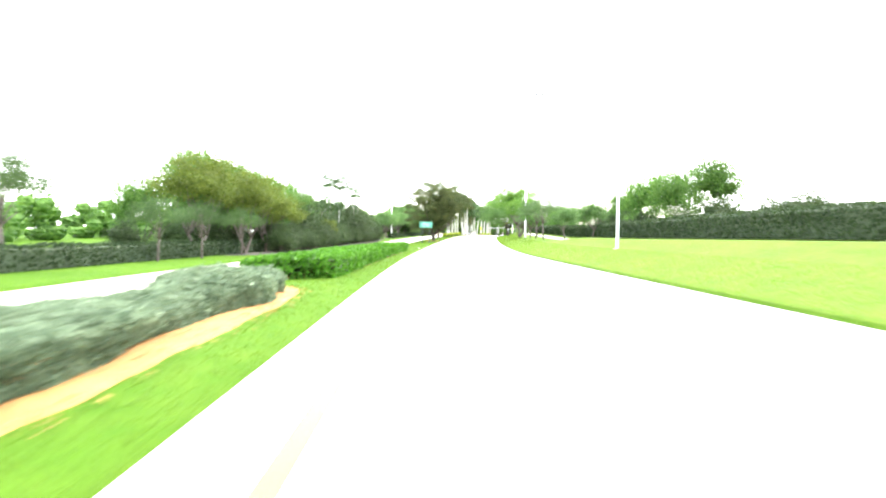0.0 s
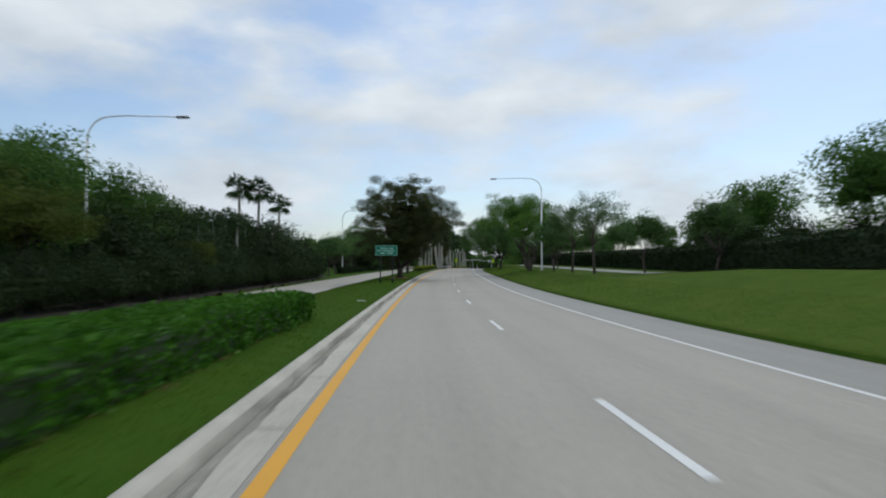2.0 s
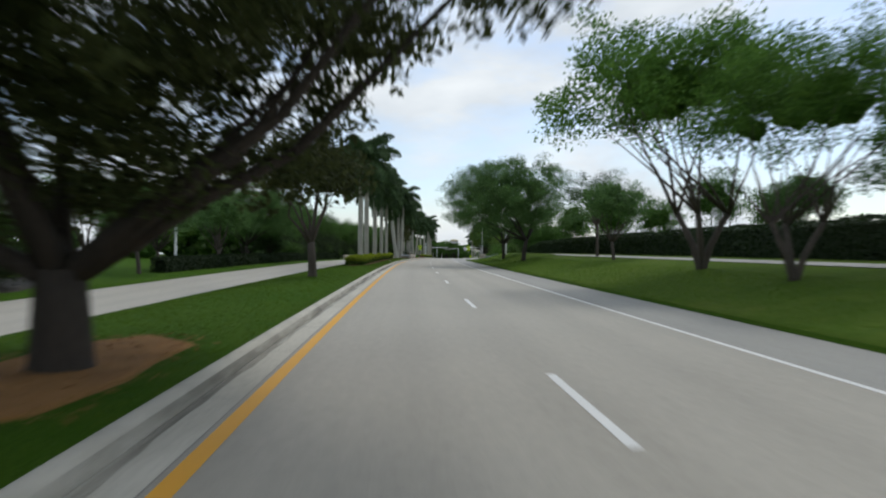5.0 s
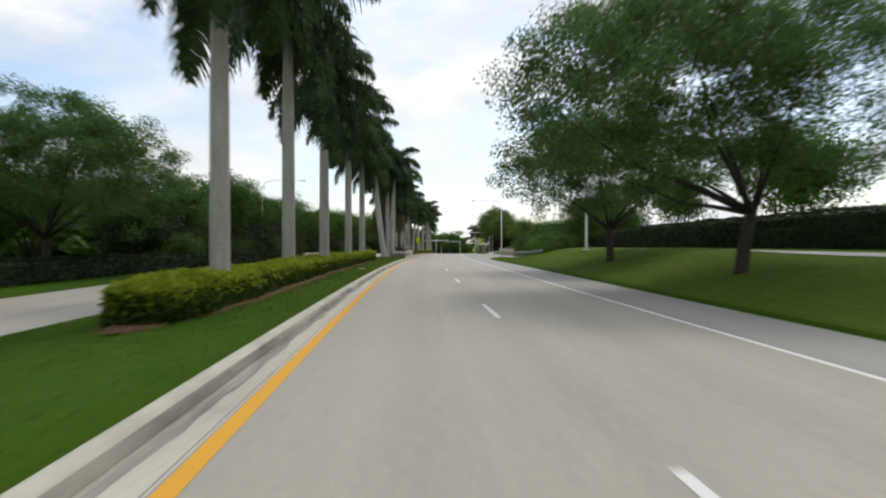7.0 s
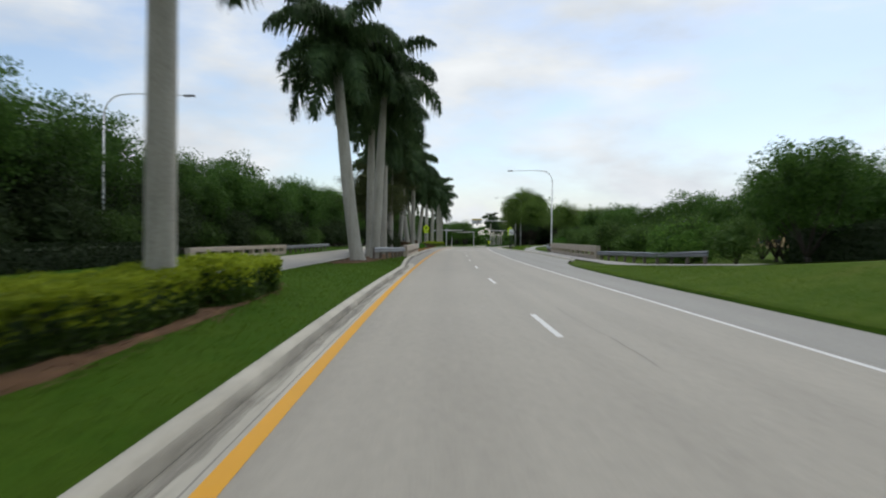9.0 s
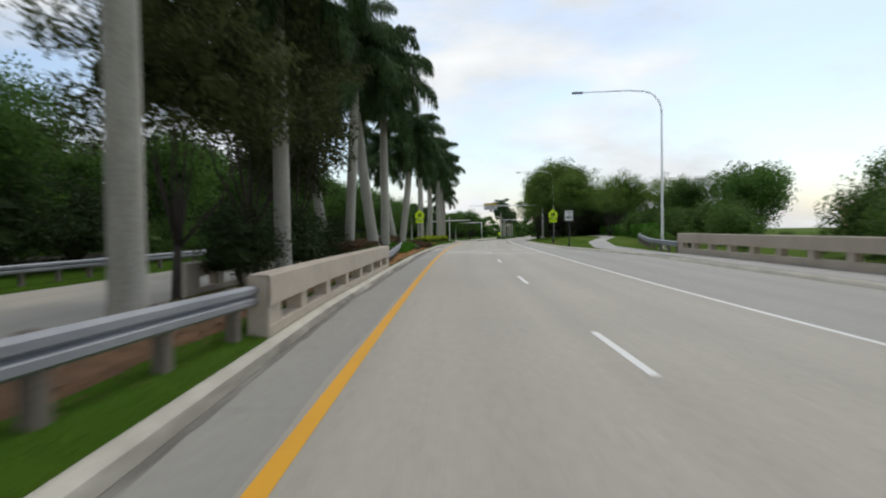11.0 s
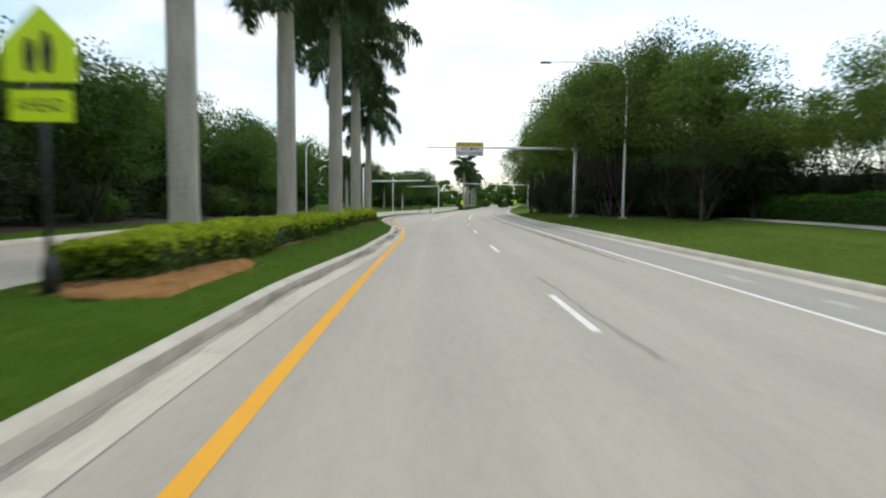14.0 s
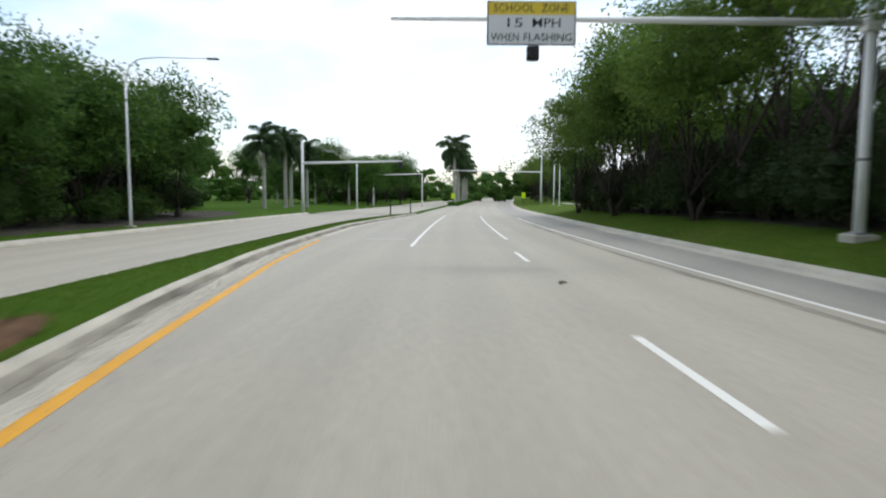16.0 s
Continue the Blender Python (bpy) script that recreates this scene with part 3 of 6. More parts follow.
for o, mat in ((-1.62, WHITE_LINE), (1.85, WHITE_FADED)):
    p = on_road(309.9, o, 0.0045)
    w = lettering("school_lettering", "SCHOOL", 1.0, mat, None, Matrix.Translation(p) @ pose(0, 0, 0, 0, 0, heading(309.9)), width=3.1, stretch=3.2, bold=0.02)
    tagged(w, "white painted word SCHOOL on the pavement", "road marking", kind="structure")

for s0, s1, o0, o1, w in ((384.8, 425, -3.32, -2.9, 0.07), (389.0, 424, 0.33, 0.5, 0.06)):
    tagged(strip("turn_lane_line", s0, s1, lambda s, a=s0, b=s1, p=o0, q=o1, w=w: p + (q - p) * (np.asarray(s) - a) / (b - a) - w, lambda s, a=s0, b=s1, p=o0, q=o1, w=w: p + (q - p) * (np.asarray(s) - a) / (b - a) + w, 0.0045, WHITE_LINE, 1.5), "solid white lane line before the crossing", "road marking", kind="structure")
tagged(strip("turn_lane_bar", 388.4, 388.9, flat(-5.4), flat(-3.7), 0.0045, WHITE_FADED, 0.25), "faded white bar in the turn lane", "road marking", kind="structure")

# kerbs and gutters
KERB_L = [(0.03, -0.1), (0.02, 0.0), (-0.01, 0.05), (-0.05, 0.105), (-0.10, 0.142), (-0.15, 0.158), (-0.2, 0.16), (-0.23, 0.14), (-0.235, -0.1)]
tagged(sweep("kerb_median", -80, 428, lambda s: LEFT(s) + 0.14, KERB_L, KERB, 1.5, smooth=True), "weathered concrete kerb along the median", "kerb", kind="structure")
for s0, s1 in ((-80, 263), (314, 428)):
    tagged(strip("gutter_median", s0, s1, lambda s: LEFT(s) + 0.13, lambda s: LEFT(s) + 0.62, 0.003, GUTTER, 1.0, cols=4), "stained concrete gutter pan", "gutter", kind="structure")
tagged(strip("bridge_shoulder", 263, 314, lambda s: LEFT(s) + 0.13, lambda s: YEL(s) - 0.16 + 0.03 * np.sin(np.asarray(s) * 0.9), 0.0025, SHOULDER, 1.0, cols=5), "grey patched asphalt shoulder along the bridge", "road shoulder", kind="structure")
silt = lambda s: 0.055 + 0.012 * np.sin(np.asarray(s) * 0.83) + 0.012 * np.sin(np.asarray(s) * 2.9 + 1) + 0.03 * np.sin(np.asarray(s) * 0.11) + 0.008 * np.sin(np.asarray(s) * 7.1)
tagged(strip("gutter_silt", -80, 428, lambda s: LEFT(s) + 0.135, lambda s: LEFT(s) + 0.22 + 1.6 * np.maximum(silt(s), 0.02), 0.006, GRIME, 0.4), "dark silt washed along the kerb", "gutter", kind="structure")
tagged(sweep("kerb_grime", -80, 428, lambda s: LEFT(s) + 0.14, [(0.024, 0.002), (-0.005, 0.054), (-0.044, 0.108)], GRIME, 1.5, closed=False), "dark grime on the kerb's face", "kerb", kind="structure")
for s0, s1 in ((-80, 263), (314, 362)):
    tagged(strip("gutter_joint", s0, s1, lambda s: np.minimum(LEFT(s) + 0.615, YEL(s) - 0.15), lambda s: np.minimum(LEFT(s) + 0.632, YEL(s) - 0.133), 0.0045, TAR, 1.0), "thin dark joint between gutter and pavement", "road seam", kind="structure")
KERB_R = [(-q, h) for q, h in KERB_L][::-1]
tagged(sweep("kerb_right", 270, 600, lambda s: RIGHT(s) - 0.14, KERB_R, KERB, 1.5), "weathered concrete kerb along the verge", "kerb", kind="structure")
tagged(strip("gutter_right", 318, 600, lambda s: RIGHT(s) - 0.6, lambda s: RIGHT(s) - 0.13, 0.004, GUTTER, 2.0), "stained concrete gutter pan", "gutter", kind="structure")
tagged(sweep("kerb_opposite", 225, 428, lambda s: OPP_NEAR(s) - 0.1, KERB_R, KERB, 2.0, base=lambda s: float(rise(s) - OPP_DROP(s))), "weathered concrete kerb of the opposite carriageway", "kerb", kind="structure")

tagged(sweep("kerb_opposite_far", 318, 428, lambda s: OPP_FAR(s) + 0.1, KERB_L, KERB, 2.0), "weathered concrete kerb beside the wood", "kerb", kind="structure")

# footpath on the right
PATHWAY = along([(-100, 15.2), (112, 15.2), (128, 13.6), (235, 13.6), (258, 10.6), (264, 9.35), (300, 9.35), (312, 8.9), (322, 10.2), (336, 14.0), (350, 15.5), (420, 15.5), (600, 15.5)])
tagged(strip("footpath", -60, 480, lambda s: PATHWAY(s) - 0.8, lambda s: PATHWAY(s) + 0.8, 0.03, WALK, 2.0, z=lambda s, o: max(float(ground_z(s, o)), float(rise(s)) + (0.14 if 264 < s < 300 else -9)), cols=5), "pale concrete footpath", "footpath", kind="structure")


def mulch_bed(s0, s1, o0, o1, mat, name="mulch_bed", label="reddish bark mulch bed under the shrubs", chips=45):
    mid, half = (o0 + o1) / 2, (o1 - o0) / 2
    e = lambda s: half * np.sqrt(np.clip(1 - ((np.asarray(s) - (s0 + s1) / 2) / ((s1 - s0) / 2)) ** 6, 0.0, 1)) * (1 + 0.04 * np.sin(np.asarray(s) * 1.9) + 0.03 * np.sin(np.asarray(s) * 4.7 + 1.3))
    tagged(strip(name, s0, s1, lambda s: mid - e(s), lambda s: mid + e(s), 0.03, mat, 0.7, z=lambda s, o: float(ground_z(s, o)) - (0.11 if abs(o - mid) > 0.99 * float(e(s)) else 0.0), cols=9), label, "mulch", kind="structure")
    rng = np.random.default_rng(int(s0))
    n = int((s1 - s0) * (o1 - o0) * chips)
    s = rng.uniform(s0, s1, n)
    o = mid + e(s) * rng.uniform(-1, 1, n) * 1.08 + rng.normal(size=n) * 0.06
    x, y = plan(s, o)
    p = np.stack([x, y, ground_z(s, o) + 0.035 + rng.uniform(0, 0.02, n)], 1)
    a = rng.uniform(0, 2 * np.pi, n)
    d = np.stack([np.cos(a), np.sin(a), rng.normal(size=n) * 0.2], 1) * rng.uniform(0.03, 0.09, n)[:, None]
    w = np.stack([-np.sin(a), np.cos(a), rng.normal(size=n) * 0.3], 1) * rng.uniform(0.008, 0.02, n)[:, None]
    tagged(hang("mulch_chips", raw_mesh("mulch_chips", np.stack([p - d, p + w, p + d, p - w], 1).reshape(-1, 3), np.arange(4 * n).reshape(n, 4), mat)), "loose bark chips and straw strewn over the bed", "mulch", kind="stuff")

# ---- plants ----
def leaves(centres, size, rng, droop=0.0, slim=0.45, simple=False):
    """Folded leaf blades, one at each centre, mostly facing the sky: points and corners."""
    n = len(centres)
    up = rng.normal(size=(n, 3)) * 0.8 + np.array([0, 0, 0.7])
    up /= np.linalg.norm(up, axis=1)[:, None] + 1e-9
    d = rng.normal(size=(n, 3))
    d[:, 2] -= droop
    d -= (d * up).sum(1)[:, None] * up
    d /= np.linalg.norm(d, axis=1)[:, None] + 1e-9
    e = np.cross(up, d)
    L = (size * rng.uniform(0.65, 1.3, n))[:, None]
    a = centres - d * L * 0.5
    b = centres + e * L * slim * 0.5 + up * L * 0.1
    c = centres + d * L * 0.5
    f = centres - e * L * slim * 0.5 + up * L * 0.1
    if simple:
        return np.stack([a, b * 0.5 + c * 0.5 + e * L * slim * 0.25, f * 0.55 + c * 0.45], 1).reshape(-1, 3), np.arange(3 * n).reshape(n, 3)
    v = np.stack([a, b, c, f], 1).reshape(-1, 3)
    return v, np.arange(4 * n).reshape(n, 4)


def crown_points(rng, centre, radii, clumps, per, spread, shell=0.55, flat_base=-0.5):
    """Clump centres in an uneven ellipsoid, and leaf places round each."""
    pts, cs = [], []
    while len(cs) < clumps:
        p = rng.normal(size=3)
        p /= np.linalg.norm(p)
        if p[2] < flat_base:
            continue
        lump = 0.82 + 0.34 * noise.noise(Vector(p * 1.7) + Vector(centre) * 3.1)
        cs.append(np.array(centre) + p * np.array(radii) * rng.uniform(shell, 1.0) ** 0.7 * lump)
    for c in cs:
        k = int(per * rng.uniform(0.6, 1.4))
        q = rng.normal(size=(k, 3))
        q *= (rng.uniform(0, 1, k) ** 0.45 / np.linalg.norm(q, axis=1))[:, None]
        pts.append(c + q * spread * rng.uniform(0.75, 1.3) * np.array([1.25, 1.25, 0.8]))
    return np.concatenate(pts), cs


def lump_mesh(rng, centres, sizes):
    """Uneven dark inner masses of foliage: points and corners of small lumpy spheres."""
    V, F = [], []
    for c, r in zip(centres, sizes):
        k = len(V)
        for i in range(1, 5):
            for j in range(8):
                a, b = math.pi * i / 5, 2 * math.pi * (j + 0.5 * (i % 2)) / 8
                p = np.array([math.sin(a) * math.cos(b), math.sin(a) * math.sin(b), math.cos(a)])
                V.append(np.array(c) + p * r * rng.uniform(0.7, 1.15) * np.array([1.15, 1.15, 0.85]))
        for i in range(3):
            for j in range(8):
                F.append((k + i * 8 + j, k + (i + 1) * 8 + j, k + (i + 1) * 8 + (j + 1) % 8, k + i * 8 + (j + 1) % 8))
    return np.array(V), np.array(F)


def crown_mesh(rng, pts, cs, centre, leaf_size, leaf, inner, spread, droop=0.3, simple=False):
    v, f = leaves(pts, leaf_size, rng, droop, 0.6 if simple else 0.45, simple)
    if inner:
        idx = rng.choice(len(cs), min(inner, len(cs)), replace=False)
        cc = [np.array(centre) + (np.array(cs[i]) - np.array(centre)) * rng.uniform(0.12, 0.6) for i in idx]
        v2, f2 = lump_mesh(rng, cc, [spread * rng.uniform(0.6, 1.05) for _ in idx])
        if simple:
            f2 = np.concatenate([f2[:, [0, 1, 2]], f2[:, [0, 2, 3]]])
        f = np.concatenate([f, f2 + len(v)])
        v = np.concatenate([v, v2])
        me = raw_mesh("crown", v, f, [leaf, leaf])
        me.polygons.foreach_set("material_index", np.concatenate([np.zeros(len(pts), np.int32), np.ones(len(f2), np.int32)]))
        return me
    return raw_mesh("crown", v, f, leaf)


def build_tree(name, label, seed, height, crown_r, clear, trunk_r, leaf, bark, clumps, per, leaf_size, spread, forks=1, shell=0.5, category="tree", tall=None, flat_base=-0.5, inner=0, shift=(0, 0), simple=False, skirt=None):
    """Tree with forked trunk, limbs that reach into the crown, and clumped leaves."""
    rng = np.random.default_rng(seed)
    t = thing(name, label, category)
    top = height
    cz = (clear + top) / 2 + 0.1 * (top - clear)
    rz = tall or (top - clear) / 2
    mid_c = (shift[0], shift[1], cz)
    pts, cs = crown_points(rng, mid_c, (crown_r, crown_r, rz), clumps, per, spread, shell, flat_base)
    if skirt:
        low, low_c = crown_points(rng, skirt[0], skirt[1], skirt[2], per, spread, 0.3, -1.0)
        pts, cs = np.concatenate([pts, low]), cs + low_c
    bm = bmesh.new()
    limbs = []
    for fk in range(forks):
        lean = rng.normal(size=2) * (0.10 if forks == 1 else 0.32) * clear
        if forks > 1:
            a = 2 * math.pi * fk / forks + rng.uniform(-0.4, 0.4)
            lean = np.array([math.cos(a), math.sin(a)]) * clear * 0.42
        r0 = trunk_r * (1.0 if forks == 1 else 0.72)
        hub = Vector((lean[0], lean[1], clear * 0.95))
        spine = [Vector((0, 0, -0.25)), Vector((lean[0] * 0.1, lean[1] * 0.1, clear * 0.06)), Vector((lean[0] * 0.35, lean[1] * 0.35, clear * 0.4)), hub]
        tube(bm, spine, [r0 * 1.5, r0 * 1.1, r0, r0 * 0.85], 9)
        targets = sorted((c for c in cs), key=lambda c: (Vector(c) - hub).length)[fk::forks]
        pick = [targets[int(i)] for i in np.linspace(len(targets) * 0.12, len(targets) - 1, 9 if forks == 1 else 6)]
        for c in pick:
            c = hub.lerp(Vector(c), 0.82)
            mid = hub.lerp(c, 0.5) + Vector(rng.normal(size=3) * 0.25) - Vector((0, 0, 0.1 * (c - hub).length * 0.5))
            limbs.append(new_tube([hub - Vector((0, 0, 0.15)), hub.lerp(mid, 0.6), mid, c], [r0 * 0.55, r0 * 0.36, r0 * 0.24, r0 * 0.07], 6))
    part("trunk", bm, bark, t, smooth=True)
    for limb in limbs:
        part("limb", limb, bark, t, smooth=True)
    hang("crown", crown_mesh(rng, pts, cs, mid_c, leaf_size, leaf, inner, spread, simple=simple), t)
    return t


def build_bush(name, label, seed, r, h, leaf, leaf_size, clumps, per, category="bush"):
    rng = np.random.default_rng(seed)
    t = thing(name, label, category)
    pts, cs = crown_points(rng, (0, 0, h * 0.42), (r, r, h * 0.58), clumps, per, 0.32 * r, 0.45, -0.75)
    pts[:, 2] = np.abs(pts[:, 2]) + 0.03
    bm = bmesh.new()
    for c in cs[::max(1, len(cs) // 7)]:
        tube(bm, [(0, 0, -0.1), (c[0] * 0.3, c[1] * 0.3, c[2] * 0.5), tuple(c)], [0.05, 0.035, 0.012], 5, False)
    part("woody_base", bm, BARK, t)
    hang("foliage", crown_mesh(rng, pts, cs, (0, 0, h * 0.42), leaf_size, leaf, 12, 0.36 * r, 0.0, True), t)
    return t


def build_hedge(name, label, s0, s1, line, width, height, leaf, leaf_size, density, seed, wobble=0.06, core=HEDGE_CORE, round_ends=True, category="hedge", simple=False, under=None):
    """Clipped hedge along the road: a coat of leaves over a core coloured dark as inner shade."""
    rng = np.random.default_rng(seed)
    t = thing(name, label, category)
    n = int((2 * height + width) * (s1 - s0) * density)
    s = rng.uniform(s0, s1, n)
    per = 2 * height + width
    u = rng.uniform(0, per, n)
    q = np.where(u < height, -width / 2, np.where(u < height + width, u - height - width / 2, width / 2))
    z = np.where(u < height, u, np.where(u < height + width, height, per - u))
    end = np.minimum(np.clip((s - s0) / 0.7, 0, 1), np.clip((s1 - s) / 0.7, 0, 1)) if round_ends else np.ones(n)
    end = np.sqrt(1 - (1 - end) ** 2)
    lump = np.array([noise.noise(Vector((a * 0.55, b * 0.8, c))) for a, b, c in zip(s, q, z)]) * 2.0
    q = q * (0.35 + 0.65 * end) * (1 + wobble * lump) + rng.normal(size=n) * 0.04
    z = z * (0.75 + 0.25 * end) * (1 + wobble * lump) + rng.normal(size=n) * 0.035
    corner = np.clip((np.abs(q) - width * 0.36) / (width * 0.14), 0, 1) * np.clip((z - height * 0.75) / (height * 0.25), 0, 1)
    z = z - corner * 0.1 * height
    m = int(width * height * density * 1.6)
    se = np.concatenate([rng.uniform(s0, s0 + 0.8, m), rng.uniform(s1 - 0.8, s1, m)])
    de = np.minimum(se - s0, s1 - se) / 0.8
    fill = 0.55 + 0.45 * np.sqrt(de)
    s, q, z = np.concatenate([s, se]), np.concatenate([q, rng.uniform(-0.5, 0.5, 2 * m) * width * fill]), np.concatenate([z, rng.uniform(0.03, 1, 2 * m) * height * (0.8 + 0.2 * de)])
    o = line(s) + q
    x, y = plan(s, o)
    g = ground_z(s, o)
    v, f = leaves(np.stack([x, y, g + np.maximum(z, 0.04)], 1), leaf_size, rng, 0.0, 0.6, simple)
    me = raw_mesh("foliage", v, f, [leaf, under] if under else leaf)
    # leaves below a random height take the darker colour, as shaded sides
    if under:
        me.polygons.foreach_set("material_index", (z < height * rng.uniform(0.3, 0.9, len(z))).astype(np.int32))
    hang("foliage", me, t)
    if core is None:
        return t
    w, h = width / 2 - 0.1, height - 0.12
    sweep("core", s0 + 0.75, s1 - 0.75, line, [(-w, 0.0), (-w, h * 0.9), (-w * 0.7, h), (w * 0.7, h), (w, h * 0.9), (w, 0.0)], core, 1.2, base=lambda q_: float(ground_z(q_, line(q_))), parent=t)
    return t


def grass_blades(name, s0, s1, left, right, density, tall, seed, label):
    rng = np.random.default_rng(seed)
    w = float(np.mean(right(np.linspace(s0, s1, 20)) - left(np.linspace(s0, s1, 20))))
    n = int((s1 - s0) * w * density)
    s = rng.uniform(s0, s1, n)
    o = left(s) + (right(s) - left(s)) * rng.uniform(0, 1, n)
    x, y = plan(s, o)
    z = ground_z(s, o)
    p = np.stack([x, y, z], 1)
    a = rng.uniform(0, 2 * np.pi, n)
    side = np.stack([np.cos(a), np.sin(a), 0 * a], 1) * 0.011
    h = tall * rng.uniform(0.5, 1.3, n)
    lean = np.stack([rng.normal(size=n) * 0.5 * h, rng.normal(size=n) * 0.5 * h, h], 1)
    v = np.stack([p - side, p + side, p + lean], 1).reshape(-1, 3)
    tagged(hang(name, raw_mesh(name, v, np.arange(3 * n).reshape(n, 3), BLADE)), label, "grass", kind="stuff")


def far_woods(name, label, places, seed, tall, leaf=None):
    """A distant belt of trees along a line of places: one mass of foliage with an uneven top."""
    rng = np.random.default_rng(seed)
    P = []
    for (s, o) in places:
        h = tall * (0.8 + 0.35 * noise.noise(Vector((s * 0.07, o * 0.07, seed)))) * rng.uniform(0.8, 1.1)
        n = 135
        b = spot(s, o)
        q = rng.normal(size=(n, 3))
        q *= (rng.uniform(0, 1, n) ** 0.4 / np.linalg.norm(q, axis=1))[:, None]
        P.append(np.array(b) + q * np.array([4.0, 4.0, h * 0.52]) + np.array([0, 0, h * 0.5]))
    P = np.concatenate(P)
    v, f = leaves(P, 0.9, rng, 0.2, 0.7, True)
    cc = P[rng.choice(len(P), len(places) * 9, replace=False)] - np.array([0, 0, 0.6])
    v2, f2 = lump_mesh(rng, cc, rng.uniform(1.0, 1.6, len(cc)))
    f2 = np.concatenate([f2[:, [0, 1, 2]], f2[:, [0, 2, 3]]])
    me = raw_mesh(name, np.concatenate([v, v2]), np.concatenate([f, f2 + len(v)]), [leaf or LEAF_WOOD, leaf or LEAF_WOOD])
    me.polygons.foreach_set("material_index", np.concatenate([np.zeros(len(f), np.int32), np.ones(len(f2), np.int32)]))
    tagged(hang(name, me), label, "far woods", kind="stuff")


# royal palm: built once, upright and leaning
def frond_mesh(seed, arch, length=3.6):
    rng = np.random.default_rng(seed)
    n = 54
    u = np.linspace(0, 1, n)
    ang = np.radians(arch[0]) + (np.radians(arch[1]) - np.radians(arch[0])) * u ** 1.3
    step = length / n
    x = np.cumsum(np.cos(ang)) * step
    z = np.cumsum(np.sin(ang)) * step
    spine = np.stack([x, 0 * x, z], 1)
    V, F = [], []
    for i in range(n - 1):
        r0, r1 = 0.05 * (1 - u[i]) + 0.008, 0.05 * (1 - u[i + 1]) + 0.008
        k = len(V)
        V += [spine[i] + (0, -r0, 0), spine[i] + (0, r0, 0), spine[i + 1] + (0, r1, 0), spine[i + 1] + (0, -r1, 0)]
        F.append((k, k + 1, k + 2, k + 3))
    for i in range(4, n):
        for sgn in (-1, 1):
            for rep in range(2):
                L = 0.88 * math.sin(math.pi * min(0.97, 0.12 + 0.85 * u[i])) ** 0.7 * rng.uniform(0.8, 1.15)
                fwd = np.array([math.cos(ang[i]), 0, math.sin(ang[i])])
                nrm = np.array([-math.sin(ang[i]), 0, math.cos(ang[i])])
                lift = rng.uniform(-0.75, 0.2) if rep else rng.uniform(-0.2, 0.7)
                d = np.array([0, sgn, 0]) * 0.8 + fwd * 0.5 + nrm * lift
                d /= np.linalg.norm(d)
                w = fwd * 0.04
                p0 = spine[i] + fwd * rng.uniform(-0.03, 0.03)
                p1 = p0 + d * L * 0.5
                p2 = p0 + d * L * 0.85 + np.array([0, 0, -1]) * L * rng.uniform(0.2, 0.75)
                k = len(V)
                V += [p0 - w, p0 + w, p1 + w, p1 - w, p2 + w * 0.2, p2 - w * 0.2]
                F += [(k, k + 1, k + 2, k + 3), (k + 3, k + 2, k + 4, k + 5)]
    return raw_mesh("frond", V, F, LEAF_PALM)


FRONDS = [frond_mesh(11, (78, -25)), frond_mesh(12, (48, -62)), frond_mesh(13, (8, -82)), frond_mesh(14, (-30, -88))]


def build_palm(label, seed, tall, lean=0.0, crown=1.0, girth=1.0):
    rng = np.random.default_rng(seed)
    t = thing("royal_palm", label, "palm tree", group="royal palms in the median")
    bow = lambda h: Vector((lean * (h / tall) ** 0.75, 0, h))
    hs = [-0.3, 0.0, 0.3, 0.9, tall * 0.35, tall * 0.6, tall * 0.85, tall]
    part("trunk", new_tube([bow(max(h, 0)) + Vector((0, 0, min(h, 0))) for h in hs], [girth * q for q in (0.37, 0.35, 0.31, 0.275, 0.27, 0.26, 0.22, 0.185)], 14), PALM_TRUNK, t, smooth=True)
    top = bow(tall)
    part("crownshaft", new_tube([top - Vector((0, 0, 0.05)), top + Vector((0, 0, 0.3)), top + Vector((0, 0, 0.9)), top + Vector((0, 0, 1.35))], [0.19, 0.205, 0.16, 0.085], 12), SHAFT, t, "smooth green crownshaft", smooth=True)
    for i in range(25):
        kind = 0 if i < 4 else 1 if i < 12 else 2 if i < 20 else 3
        a = i * 137.5 + rng.uniform(-15, 15)
        m = Matrix.Translation(top + Vector((0, 0, 1.25 - 0.18 * kind))) @ pose(0, 0, 0, rng.uniform(-12, 12), rng.uniform(-8, 8), a) @ Matrix.Scale(crown * rng.uniform(0.85, 1.1), 4)
        hang("frond", FRONDS[kind], t, "", m)
    return t


